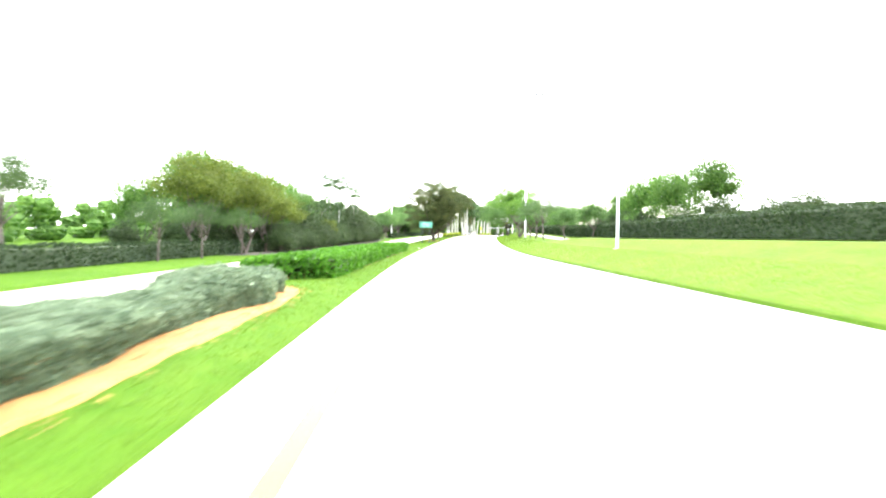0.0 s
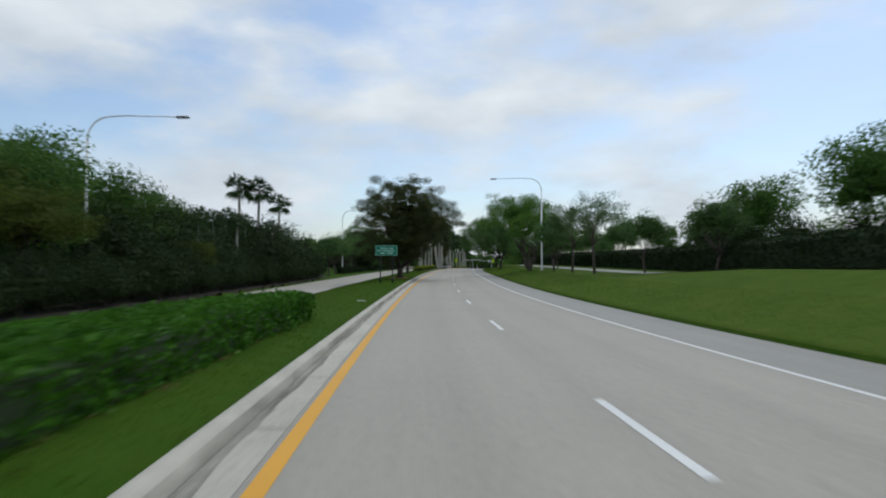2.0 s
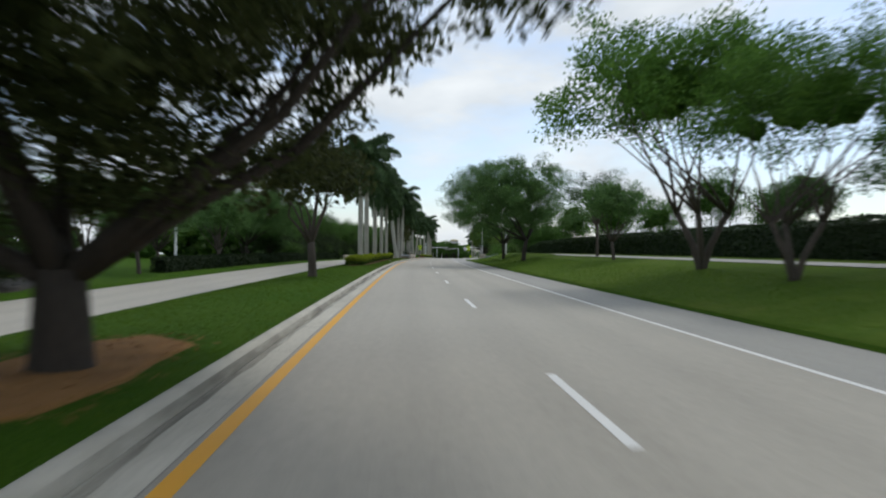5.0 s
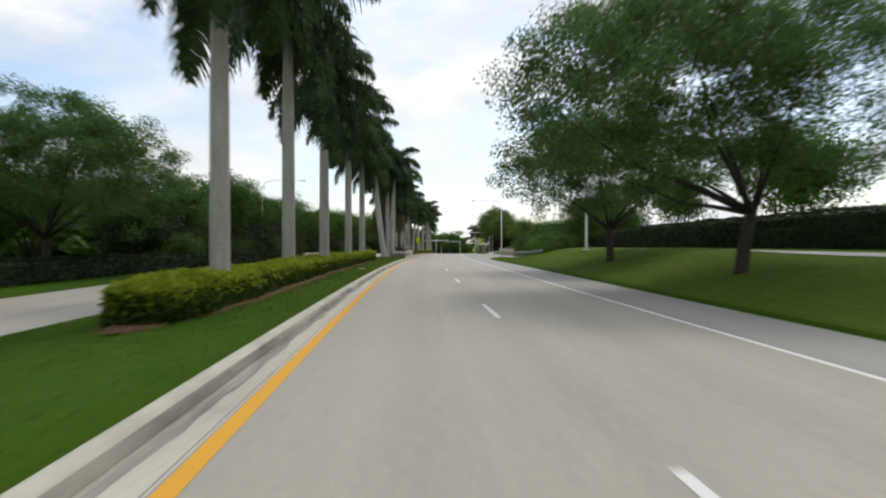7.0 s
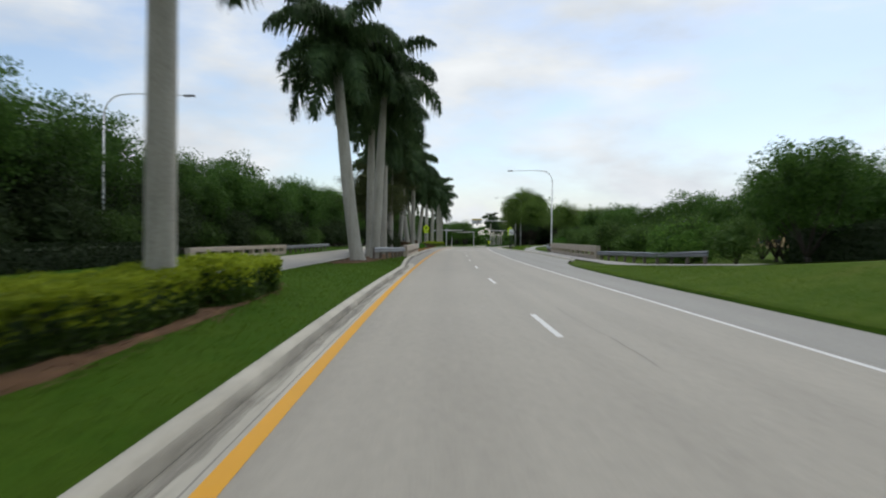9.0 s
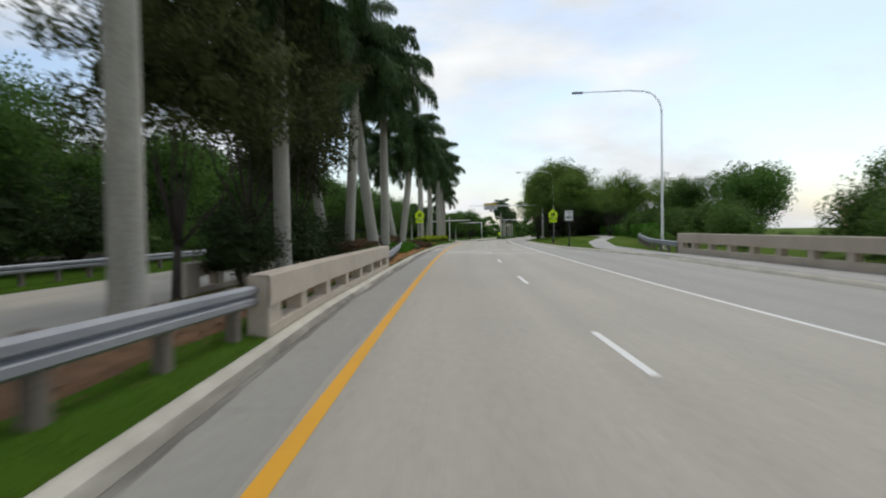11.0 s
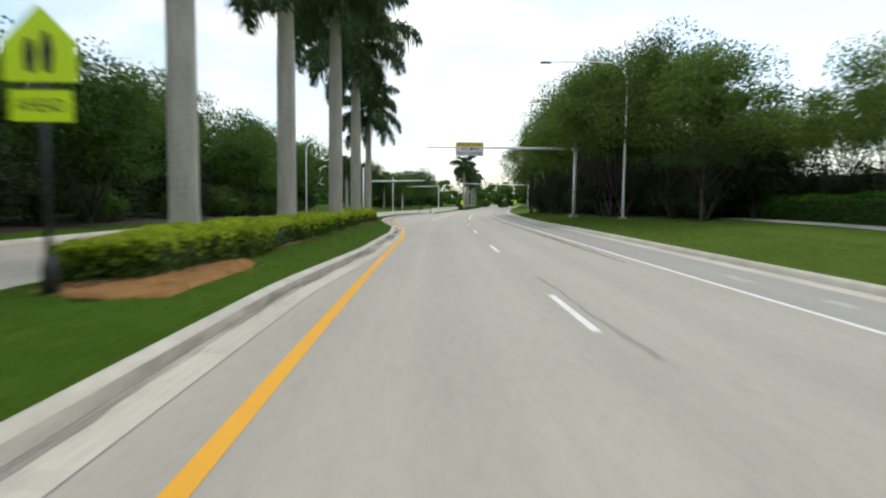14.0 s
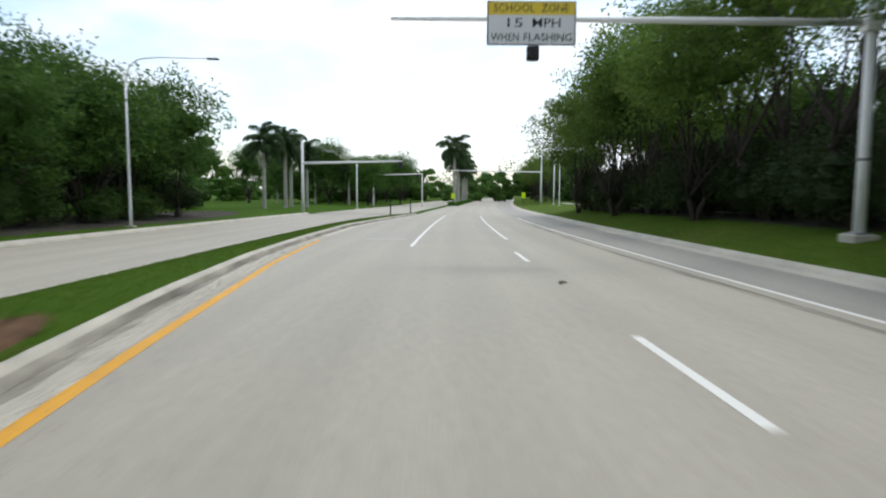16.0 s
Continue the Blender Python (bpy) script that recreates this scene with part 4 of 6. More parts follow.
def build_fan_palm():
    rng = np.random.default_rng(5)
    t = thing("fan_palm", "tall thin-trunked fan palm behind the shrubs", "palm tree", group="fan palms")
    part("trunk", new_tube([(0, 0, -0.3), (0.05, 0, 4), (0.15, 0, 9.4)], [0.22, 0.17, 0.13], 9), PALM_TRUNK, t, smooth=True)
    V, F = [], []
    for i in range(44):
        a, el = rng.uniform(0, 2 * math.pi), rng.uniform(-0.9, 1.3)
        d = np.array([math.cos(a) * math.cos(el), math.sin(a) * math.cos(el), math.sin(el)])
        hub = np.array([0.15, 0, 9.5]) + d * rng.uniform(0.7, 1.15)
        side = np.cross(d, [0, 0, 1.0])
        side /= np.linalg.norm(side)
        k = len(V)
        V += [np.array([0.15, 0, 9.4]) - side * 0.02, np.array([0.15, 0, 9.4]) + side * 0.02, hub + side * 0.02, hub - side * 0.02]
        F.append((k, k + 1, k + 2, k + 3))
        for j in range(13):
            b = (j - 6) / 6 * 1.5
            q = d * math.cos(b) + side * math.sin(b)
            tip = hub + q * 0.95 + np.array([0, 0, -0.4 * rng.uniform(0.3, 1.3)])
            w = np.cross(q, [0, 0, 1.0]) * 0.075
            k = len(V)
            V += [hub, hub + q * 0.4 + w, tip, hub + q * 0.4 - w]
            F.append((k, k + 1, k + 2, k + 3))
    hang("crown", raw_mesh("crown", V, F, LEAF_PALM), t)
    return t

# ---- hedges and beds of the median ----
mulch_bed(37, 58, -7.3, -5.1, STRAW)
tagged(build_hedge("silver_shrub_row", "loose silvery-green shrub row in an orange mulch bed", 38.0, 57.0, flat(-6.35), 1.15, 0.42, LEAF_SILVER, 0.10, 1500, 1, 0.45, None, category="shrub"))
build_hedge("green_hedge", "low clipped bright green hedge by the opposite carriageway", 54.0, 63.0, flat(-17.9), 1.4, 0.75, LEAF_HEDGE, 0.14, 200, 12, 0.06)
mulch_bed(61.5, 101, -8.6, -5.32, MULCH)
build_hedge("median_hedge", "low clipped bright green hedge on the median", 61.2, 101.0, flat(-6.9), 3.1, 0.74, LEAF_HEDGE, 0.12, 250, 2, 0.05)
mulch_bed(193, 240, -7.6, -5.3, MULCH)
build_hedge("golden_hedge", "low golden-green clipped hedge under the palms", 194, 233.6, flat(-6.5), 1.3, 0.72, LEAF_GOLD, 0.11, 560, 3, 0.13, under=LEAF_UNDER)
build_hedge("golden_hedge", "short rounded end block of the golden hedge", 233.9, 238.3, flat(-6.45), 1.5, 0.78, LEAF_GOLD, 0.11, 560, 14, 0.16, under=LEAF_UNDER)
mulch_bed(253, 300, -8.2, -5.3, MULCH)
mulch_bed(284.0, 320.5, -6.6, -4.87, STRAW, "straw_bed", "orange pine straw strip along the kerb")
build_hedge("low_green_cover", "loose bright green ground cover in front of the rail", 301.0, 310.6, along([(301, -6.0), (311, -6.05)]), 0.85, 0.34, LEAF_LAWNISH, 0.10, 620, 4, 0.3, category="shrub")
build_hedge("low_green_cover", "loose green ground cover behind the rail", 290.5, 305.5, along([(290, -5.9), (305, -6.6)]), 0.9, 0.42, LEAF_LAWNISH, 0.10, 520, 15, 0.3, category="shrub")
build_hedge("maroon_cover", "dark maroon ground cover behind the rail", 289.5, 312.0, along([(289, -7.6), (312, -8.0)]), 2.3, 0.74, LEAF_RED, 0.11, 520, 13, 0.2, MOULD_SHADED, category="shrub", under=LEAF_UNDER)
build_hedge("maroon_cover", "dark maroon ground cover in the median", 311.3, 318.0, along([(311, -6.95), (318, -6.65)]), 3.2, 0.38, LEAF_RED, 0.10, 760, 5, 0.25, None, category="shrub")
build_hedge("maroon_cover", "low end of the maroon ground cover beside the grass", 317.6, 320.6, along([(317, -5.85), (321, -5.7)]), 1.7, 0.32, LEAF_RED, 0.10, 760, 16, 0.25, None, category="shrub")
build_hedge("silver_tuft", "small silvery tuft beside the green ground cover", 309.7, 310.9, along([(309, -5.65), (311, -5.55)]), 0.5, 0.24, LEAF_SILVER, 0.10, 520, 17, 0.4, None, category="shrub")
mulch_bed(331.8, 370.5, -7.9, -5.9, MULCH)
mulch_bed(331.0, 337.0, -7.4, -5.4, STRAW, "straw_ring", "tan straw patch at the hedge's end")
mulch_bed(330.6, 333.6, 6.9, 8.3, MULCH, "mulch_ring", "reddish mulch ring round the sign post")
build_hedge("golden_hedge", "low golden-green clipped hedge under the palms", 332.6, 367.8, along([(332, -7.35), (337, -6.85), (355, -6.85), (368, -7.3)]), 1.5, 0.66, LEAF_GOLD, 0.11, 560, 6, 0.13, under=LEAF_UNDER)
mulch_bed(147.5, 153, -7.0, -4.6, STRAW, "straw_ring", "reddish straw ring round the trunk")

# mould sheets whose dark colour includes the shade under shrubs and trees
mulch_bed(92, 178, -25.5, -16.45, MOULD_SHADED, "leaf_mould_bed", "leaf mould under the roadside shrubs, darkened for their shade", 14)
mulch_bed(262, 424, -31.0, -17.6, MOULD_SHADED, "leaf_mould_bed", "leaf mould under the wood's edge, darkened for its shade", 6)
mulch_bed(362, 436, 10.6, 21.0, MOULD_SHADED, "leaf_mould_bed", "leaf mould under the roadside wood, darkened for its shade", 8)

# royal palms
palm_a = build_palm("tall grey-trunked royal palm standing in the median", 1, 8.0)
palm_b = build_palm("tall grey-trunked royal palm standing in the median", 2, 8.6)
palm_e = build_palm("tall slim grey-trunked royal palm standing in the median", 5, 8.0, girth=0.84)
palm_f = build_palm("tall slim grey-trunked royal palm standing in the median", 6, 8.6, girth=0.84)
palm_c = build_palm("leaning grey-trunked royal palm on the median", 3, 8.0, 1.4)
palm_d = build_palm("leaning grey-trunked royal palm on the median", 4, 8.2, 1.0)
PALMS = [(198.2, -6.3, 0, 1.0), (207.6, -6.6, 1, 1.08), (214.6, -6.3, 0, 1.03), (224.5, -6.3, 1, 0.97), (232.9, -6.3, 0, 1.0),
         (257.4, -6.5, 3, 1.24), (262.0, -6.15, 0, 1.24, 2.5), (265.6, -6.9, 1, 1.15), (271.5, -6.6, 1, 1.05), (280.7, -7.0, 0, 1.0),
         (293.2, -8.35, 0, 1.02, -8.5), (292.9, -7.3, 1, 1.04, 3.2), (298.2, -6.7, 3, 1.08), (299.4, -6.35, 1, 1.06), (311.0, -6.95, 5, 0.8), (311.8, -6.8, 4, 0.94),
         (337.2, -7.5, 1, 1.16), (345.0, -7.1, 0, 1.18), (352.0, -6.6, 1, 1.16), (360.5, -6.9, 0, 1.14), (368.4, -7.2, 0, 0.86)]
for i, (s, o, kind, size, *tilt) in enumerate(PALMS):
    src = (palm_a if s > 320 else palm_e, palm_b if s > 320 else palm_f, palm_c, palm_d, palm_d, palm_c, palm_d)[kind]
    turn = i * 77.0 if kind < 2 else (180.0 if kind in (3, 5) else 0.0 if kind == 4 else 45.0 if kind == 6 else 200 + 25 * (i % 3))
    copy_thing(src, stand(s, o, 0, 0, size) @ pose(0, 0, 0, 0, tilt[0] if tilt else 0) @ pose(0, 0, 0, 0, 0, turn))
for s, o in ((498, -5.5), (506, -5.4), (514, -5.6), (522, -5.4), (530, -5.5), (538, -5.5), (440, -25.8), (446, -25.0), (451, -23.5), (455, -27), (428, -37), (426, -43), (480, -24), (482, -31), (481, -38), (484, -45)):
    copy_thing(palm_b if (s % 4) else palm_a, stand(s, o, s * 31.0, 0, 1.25 if s == 498 else (0.7 if o < -20 else 0.85) + 0.1 * (s % 3)))
for p in (palm_a, palm_b, palm_c, palm_d, palm_e, palm_f):
    for o in (*p.children_recursive, p):
        bpy.data.objects.remove(o)

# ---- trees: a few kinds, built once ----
big_tree = build_tree("median_tree", "large dense dark-leaved tree with a rounded crown", 21, 10.2, 6.9, 1.2, 0.31, LEAF_FIG, BARK_SHADED, 400, 190, 0.15, 0.56, 1, 0.35, flat_base=-1.0, inner=120, shift=(0.7, -0.7), tall=4.9, skirt=((-0.8, 0.3, 3.0), (4.6, 4.2, 2.0), 85))
big_tree.matrix_basis = stand(150.3, -5.7, 0)
small_med = build_tree("median_tree", "medium dark-leaved tree on the median", 22, 7.2, 3.4, 1.8, 0.2, LEAF_FIG, BARK, 90, 90, 0.22, 0.7, 1, 0.35, inner=25)
small_med.matrix_basis = stand(174.5, -6.6, 80)
fresh = build_tree("roadside_tree", "fresh green spreading tree with several slim trunks", 23, 10.2, 6.2, 2.5, 0.19, LEAF_FRESH, BARK, 190, 95, 0.21, 0.75, 3, 0.45, inner=26, shift=(-1.3, 0))
fresh.matrix_basis = stand(168.5, 10.2, 0)
copy_thing(fresh, stand(161.2, 9.6, 200, 0, 0.72))
oak = build_tree("oak_tree", "broad spreading oak with dark green leaves", 24, 8.9, 7.7, 2.2, 0.21, LEAF_OAK, BARK_SHADED, 360, 260, 0.145, 0.66, 1, 0.3, flat_base=-0.95, tall=4.5, shift=(-1.5, 0))
oak.matrix_basis = stand(203.4, 8.75, 0, 0, 0.99)
copy_thing(oak, stand(217.0, 8.6, -90, 0, 0.88))
feather = build_tree("feathery_tree", "thin feathery tree with a wide open crown", 25, 6.7, 4.1, 2.7, 0.12, LEAF_GREY, BARK, 120, 84, 0.125, 0.5, 1, 0.3, tall=2.1)
feather.matrix_basis = stand(134.0, 11.4, 0, 0, 0.93)
for s, o, k in ((141.0, 11.0, 0.95), (81.0, -19.6, 0.62), (87.0, -19.2, 0.62), (70.0, -21.5, 0.85), (63.0, -25.0, 0.95), (75.0, -26.0, 0.9), (95.0, -19.0, 0.62), (193.0, 13.0, 1.05), (358.0, 12.4, 0.75)):
    copy_thing(feather, stand(s, o, s * 47, 0, k))
wood = [build_tree("woodland_tree", "dense dark green woodland tree", 31 + i, h, r, cl, 0.2, LEAF_WOOD, BARK_SHADED, 130, 70, 0.31, 0.92, 1, 0.4, flat_base=-0.9, inner=24, simple=True)
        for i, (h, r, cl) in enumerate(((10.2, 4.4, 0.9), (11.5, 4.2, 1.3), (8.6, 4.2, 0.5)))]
wood_mid = build_tree("woodland_tree", "airy mid-green woodland tree with branches showing", 37, 10.0, 4.6, 2.2, 0.17, LEAF_MID, BARK_SHADED, 105, 62, 0.22, 0.78, 3, 0.5, flat_base=-0.7, inner=4, simple=True)
wood_fresh = build_tree("woodland_tree", "fresh green woodland tree leaning over the verge", 36, 11.0, 5.0, 1.4, 0.18, LEAF_MID, BARK_SHADED, 140, 100, 0.25, 0.88, 3, 0.42, flat_base=-0.8, inner=16, simple=True)
olive_tree = build_tree("roadside_tree", "olive-yellow round-headed tree beside the opposite carriageway", 46, 7.6, 3.6, 1.6, 0.17, LEAF_OLIVE, BARK, 110, 90, 0.22, 0.75, 2, 0.4, inner=25, simple=True)
smalltree = build_tree("young_oak", "young round-headed roadside oak", 41, 7.0, 3.3, 1.7, 0.15, LEAF_OAK, BARK, 95, 70, 0.26, 0.7, 1, 0.4, inner=25, simple=True)
bush = build_bush("large_bush", "dense dark green shrub at the wood's edge", 42, 2.4, 3.6, LEAF_BUSH, 0.22, 70, 75)
bush_b = build_bush("large_bush", "dense green shrub beside the road", 43, 1.6, 2.2, LEAF_FRESH, 0.2, 45, 46)
shade_bush = build_bush("large_bush", "tall dense shrub with shade-dark leaves", 44, 2.9, 5.2, LEAF_SHADE, 0.26, 110, 60)

pick = random.Random(7)
# left: woods and shrubs beyond the opposite carriageway
rows_left = [(98, 134, 6.0, -24.0, 0.8), (100, 134, 9, -30, 0.9), (228, 414, 6.6, -21.8, 0.92), (225, 412, 11.0, -28, 1.05), (484, 560, 9.0, -25, 0.9)]
TALL_LEFT = along([(0, 1.0), (102, 1.0), (112, 1.2), (140, 1.2), (160, 1.0), (220, 1.0), (228, 0.68), (246, 0.68), (250, 1.15), (258, 1.15), (262, 0.84), (290, 0.9), (300, 1.0), (312, 0.96), (334, 0.96), (350, 1.1), (440, 1.04)])
for s0, s1, gap, o, k in rows_left:
    s = s0
    while s < s1:
        copy_thing(wood[pick.randrange(3)], stand(s + pick.uniform(-1, 1), o + pick.uniform(-1.8, 1.8), pick.uniform(0, 360), -0.1, k * float(TALL_LEFT(s)) * pick.uniform(0.88, 1.1)))
        s += gap * pick.uniform(0.8, 1.25)
for s in np.arange(104, 171, 2.0):
    copy_thing(shade_bush, stand(float(s), -18.3 + pick.uniform(-0.5, 0.4), pick.uniform(0, 360), 0, pick.uniform(0.42, 0.62)))
for s in np.arange(86, 124, 4.6):
    copy_thing(shade_bush, stand(float(s), -23.5 + pick.uniform(-1.2, 0.6), pick.uniform(0, 360), 0, pick.uniform(0.5, 0.7)))
for s in np.arange(120, 168, 3.8):
    copy_thing(shade_bush, stand(float(s), -20.8 + pick.uniform(-1.4, 0.6), pick.uniform(0, 360), 0, pick.uniform(0.8, 1.3) * (1.25 if s > 148 else 1.0)))
for s in np.arange(108, 172, 5.0):
    copy_thing(wood[2], stand(float(s), -27 + pick.uniform(-1.5, 1.5), pick.uniform(0, 360), 0, pick.uniform(0.72, 0.9)))
for s, o, k in ((176, -18.5, 0.85), (184, -19, 0.9), (191, -20.5, 0.85), (200, -19, 0.95), (209, -22, 1.0)):
    copy_thing(smalltree, stand(s, o, s * 53, 0, k))
for s, o, k in ((98.5, -19.8, 1.0), (105.0, -20.0, 0.92), (112.0, -20.0, 0.75), (128.0, -18.9, 0.5), (92.0, -21.5, 1.08)):
    copy_thing(olive_tree, stand(s, o, s * 59, 0, k))
copy_thing(oak, stand(217.5, -21.4, 150, 0, 0.95))
# shade-dark shrubs mixed in to give the wood's edge a dark foot
for s in np.arange(230, 414, 4.4):
    edge = -19.2 - max(0, (float(s) - 330) * 0.035)
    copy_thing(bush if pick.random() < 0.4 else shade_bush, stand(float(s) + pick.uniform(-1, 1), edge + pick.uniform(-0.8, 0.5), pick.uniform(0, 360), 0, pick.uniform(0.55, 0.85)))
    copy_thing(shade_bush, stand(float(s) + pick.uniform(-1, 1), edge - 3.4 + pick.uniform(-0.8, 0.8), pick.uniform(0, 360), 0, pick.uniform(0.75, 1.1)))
for s in np.arange(172, 262, 12):
    copy_thing(wood[2], stand(float(s), -46 + pick.uniform(-3, 3), pick.uniform(0, 360), 0, 0.9))
fan = build_fan_palm()
fan.matrix_basis = stand(158.0, -23.5, 0, 0, 1.12)
for s, o, k in ((158.0, -25.7, 1.03), (158.0, -20.9, 0.85), (150.0, -27.3, 0.66), (150.0, -24.4, 0.65), (140.0, -25.2, 0.57), (140.0, -19.8, 0.55), (140.0, -22.0, 0.57), (134.0, -21.0, 0.52), (146.0, -21.0, 0.58), (152.0, -20.0, 0.56)):
    copy_thing(fan, stand(s, o, s * 61, 0, k))
build_hedge("dark_hedge", "long low dark hedge behind the opposite carriageway", 20, 118, flat(-20.5), 1.0, 1.1, LEAF_DARKHEDGE, 0.2, 115, 8, 0.06, simple=True)
build_hedge("dark_hedge", "long low dark hedge behind the opposite carriageway", 186, 258, along([(186, -18.8), (258, -17.4)]), 1.0, 1.0, LEAF_DARKHEDGE, 0.18, 170, 9, 0.06, simple=True)

# trees at the gap between the two bridge decks
between = build_tree("woodland_tree", "slim dark-leaved tree leaning over the rail between the carriageways", 51, 9.2, 3.5, 1.6, 0.12, LEAF_FIG, BARK_SHADED, 150, 100, 0.18, 0.66, 1, 0.25, inner=30, flat_base=-0.8)
between.matrix_basis = stand(281.5, -8.0, 0)
copy_thing(between, stand(286.5, -8.3, 140, 0, 0.9))
copy_thing(between, stand(277.0, -8.4, 250, 0, 0.85))
copy_thing(between, stand(290.0, -9.3, 20, 0, 0.8))
for s, o, k in ((283.5, -7.6, 1.1), (288.0, -7.8, 0.9), (279.0, -7.6, 1.0), (292.0, -8.0, 0.8)):
    copy_thing(shade_bush, stand(s, o, s * 37, 0, k * 0.42))

# right: hedge on the bank, trees behind it
build_hedge("tall_hedge", "tall dark clipped hedge on top of the bank", 48, 258, flat(17.3), 1.3, 1.75, LEAF_DARKHEDGE, 0.22, 110, 10, 0.05, simple=True)
for s, o, k in ((96, 21, 0.72), (104, 20.5, 0.8), (113, 20.5, 0.84), (127, 21.5, 0.78), (136, 23, 0.5), (144, 24, 0.45), (158, 25, 0.6), (172, 24, 0.6), (188, 25, 0.62), (196, 24, 0.66), (212, 25, 0.7), (222, 23, 0.85), (228, 24, 0.98), (240, 22, 0.75), (247, 23.5, 0.72), (254, 15.9, 0.72), (257, 21, 0.7), (262, 20, 0.8), (269, 22, 0.75)):
    copy_thing(wood[2 if k > 0.75 else int(s) % 3], stand(s, o, s * 29, 0, k))
for s, o, k in ((150.8, 10.95, 0.82), (160, 12.9, 0.6), (128, 13.6, 0.62), (122, 16.2, 0.66), (184, 11.5, 0.75), (160.5, 20.5, 0.75), (178, 20.5, 0.7), (166, 19.8, 0.5)):
    copy_thing(smalltree, stand(s, o, s * 43, 0, k))
def open_view(s, o):
    """Whether a place lies in the gap through which the house shows."""
    return s > 276 and 0.56 < (o + 2.2) / (s - 272) < 0.82


for s in np.arange(258, 336, 4.0):
    o = (16.5 if s > 300 else 14.0) + pick.uniform(-0.8, 2.0)
    copy_thing(bush, stand(float(s), o, pick.uniform(0, 360), 0, 0.3 if open_view(s, o) else pick.uniform(0.7, 1.05)))
for s in np.arange(262, 345, 5.0):
    o = 22 + pick.uniform(-1, 3)
    if not open_view(s, o):
        copy_thing(wood[2], stand(float(s), o, pick.uniform(0, 360), -0.3, pick.uniform(0.66, 0.84)))
for s, o, k in ((261, 12.6, 1.35), (265.5, 13.2, 1.2), (305, 13.0, 0.55), (309, 12.2, 0.5), (316, 13.5, 0.6), (321, 14.5, 0.6)):
    copy_thing(bush_b, stand(s, o, s * 37, 0, k))
build_hedge("green_hedge", "clipped green hedge along the footpath", 318, 420, along([(318, 14.2), (336, 16.8), (350, 17.8), (420, 17.8)]), 1.2, 1.3, LEAF_HEDGE, 0.18, 130, 11, 0.08, simple=True)
for s0, s1, gap, o, k in ((352, 374, 5.0, 19.0, 0.8), (374, 432, 6.0, 12.2, 1.25), (394, 440, 8.0, 20.0, 1.0), (486, 570, 8.0, 13, 1.0)):
    s = s0
    while s < s1:
        near = o < 19.5
        src = wood[pick.randrange(3)] if not near else wood_fresh if 366 < s < 385 or pick.random() < 0.3 else wood_mid
        copy_thing(src, stand(s + pick.uniform(-1, 1), o + pick.uniform(-1.2, 1.6), pick.uniform(0, 360), -0.1, k * pick.uniform(0.88, 1.12) * (1.1 if near and 374 < s < 410 else 1.0)))
        s += gap * pick.uniform(0.85, 1.2)
for s, o, k in ((340, 22.5, 0.72), (346, 24, 0.8), (352, 22, 0.78), (359, 24, 0.8), (366, 23, 0.75), (374, 24, 0.8), (382, 23.5, 0.85), (390, 24, 0.9), (347, 16.2, 0.62)):
    copy_thing(wood_mid, stand(s, o, s * 41, -0.1, k))
for s, o, k in ((359.0, 13.0, 0.92), (364.0, 12.9, 1.08), (371.5, 11.8, 1.15), (376.5, 11.6, 1.15), (396, 10.6, 1.05), (410, 9.9, 1.1), (423, 9.6, 1.05)):
    copy_thing(wood_fresh, stand(s, o, s * 19, -0.1, k))
# dark-leaved shrubs fill the understory; its shade is their colour
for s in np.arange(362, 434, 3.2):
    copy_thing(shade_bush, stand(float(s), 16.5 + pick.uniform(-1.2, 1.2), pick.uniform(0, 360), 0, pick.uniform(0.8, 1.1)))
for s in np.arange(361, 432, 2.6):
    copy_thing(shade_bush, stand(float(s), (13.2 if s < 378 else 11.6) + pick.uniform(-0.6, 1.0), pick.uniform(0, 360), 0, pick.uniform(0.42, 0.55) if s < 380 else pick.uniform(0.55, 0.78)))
for s in np.arange(78, 136, 4.0):
    copy_thing(shade_bush, stand(float(s), 20.2 + pick.uniform(-0.6, 1), pick.uniform(0, 360), 0, pick.uniform(0.5, 0.78)))
for s in np.arange(344, 384, 5.0):
    copy_thing(shade_bush, stand(float(s), 21.5 + pick.uniform(-0.8, 0.8), pick.uniform(0, 360), 0, pick.uniform(0.55, 0.75)))
for s, o in ((478, -20), (481, -28), (479, -36), (482, -44), (480, -53), (484, -62), (425, -50), (424, -58), (426, -66), (500, -24), (497, -17)):
    copy_thing(wood[(s + o) % 3], stand(s, o, s * o % 360, 0, 1.0 + 0.1 * (o % 3)))
# far belts of trees
far_woods("far_woods", "deep wood behind the opposite carriageway", [(s, -36 + pick.uniform(-3, 3)) for s in np.arange(306, 440, 2.6)] + [(s, -34 + pick.uniform(-3, 3)) for s in np.arange(484, 620, 4)], 75, 12.0)
far_woods("far_woods", "low wood behind the opposite carriageway", [(s, -36 + pick.uniform(-3, 3)) for s in np.arange(222, 306, 2.6)], 77, 7.5)
far_woods("far_woods", "distant belt of dark green trees", [(s, -62 + pick.uniform(-6, 6)) for s in np.arange(20, 640, 4.5)], 71, 9.0)
far_woods("far_woods", "distant belt of dark green trees", [(s, 62 + pick.uniform(-6, 6)) for s in np.arange(60, 330, 5.0)] + [(s, 40 + pick.uniform(-5, 5)) for s in np.arange(375, 640, 4.5)], 72, 6.5)
far_woods("far_woods", "deep wood beside the road", [(s, 27 + pick.uniform(-2, 2)) for s in np.arange(408, 440, 2.6)] + [(s, 22 + pick.uniform(-2, 2)) for s in np.arange(486, 620, 4)], 76, 12.5)
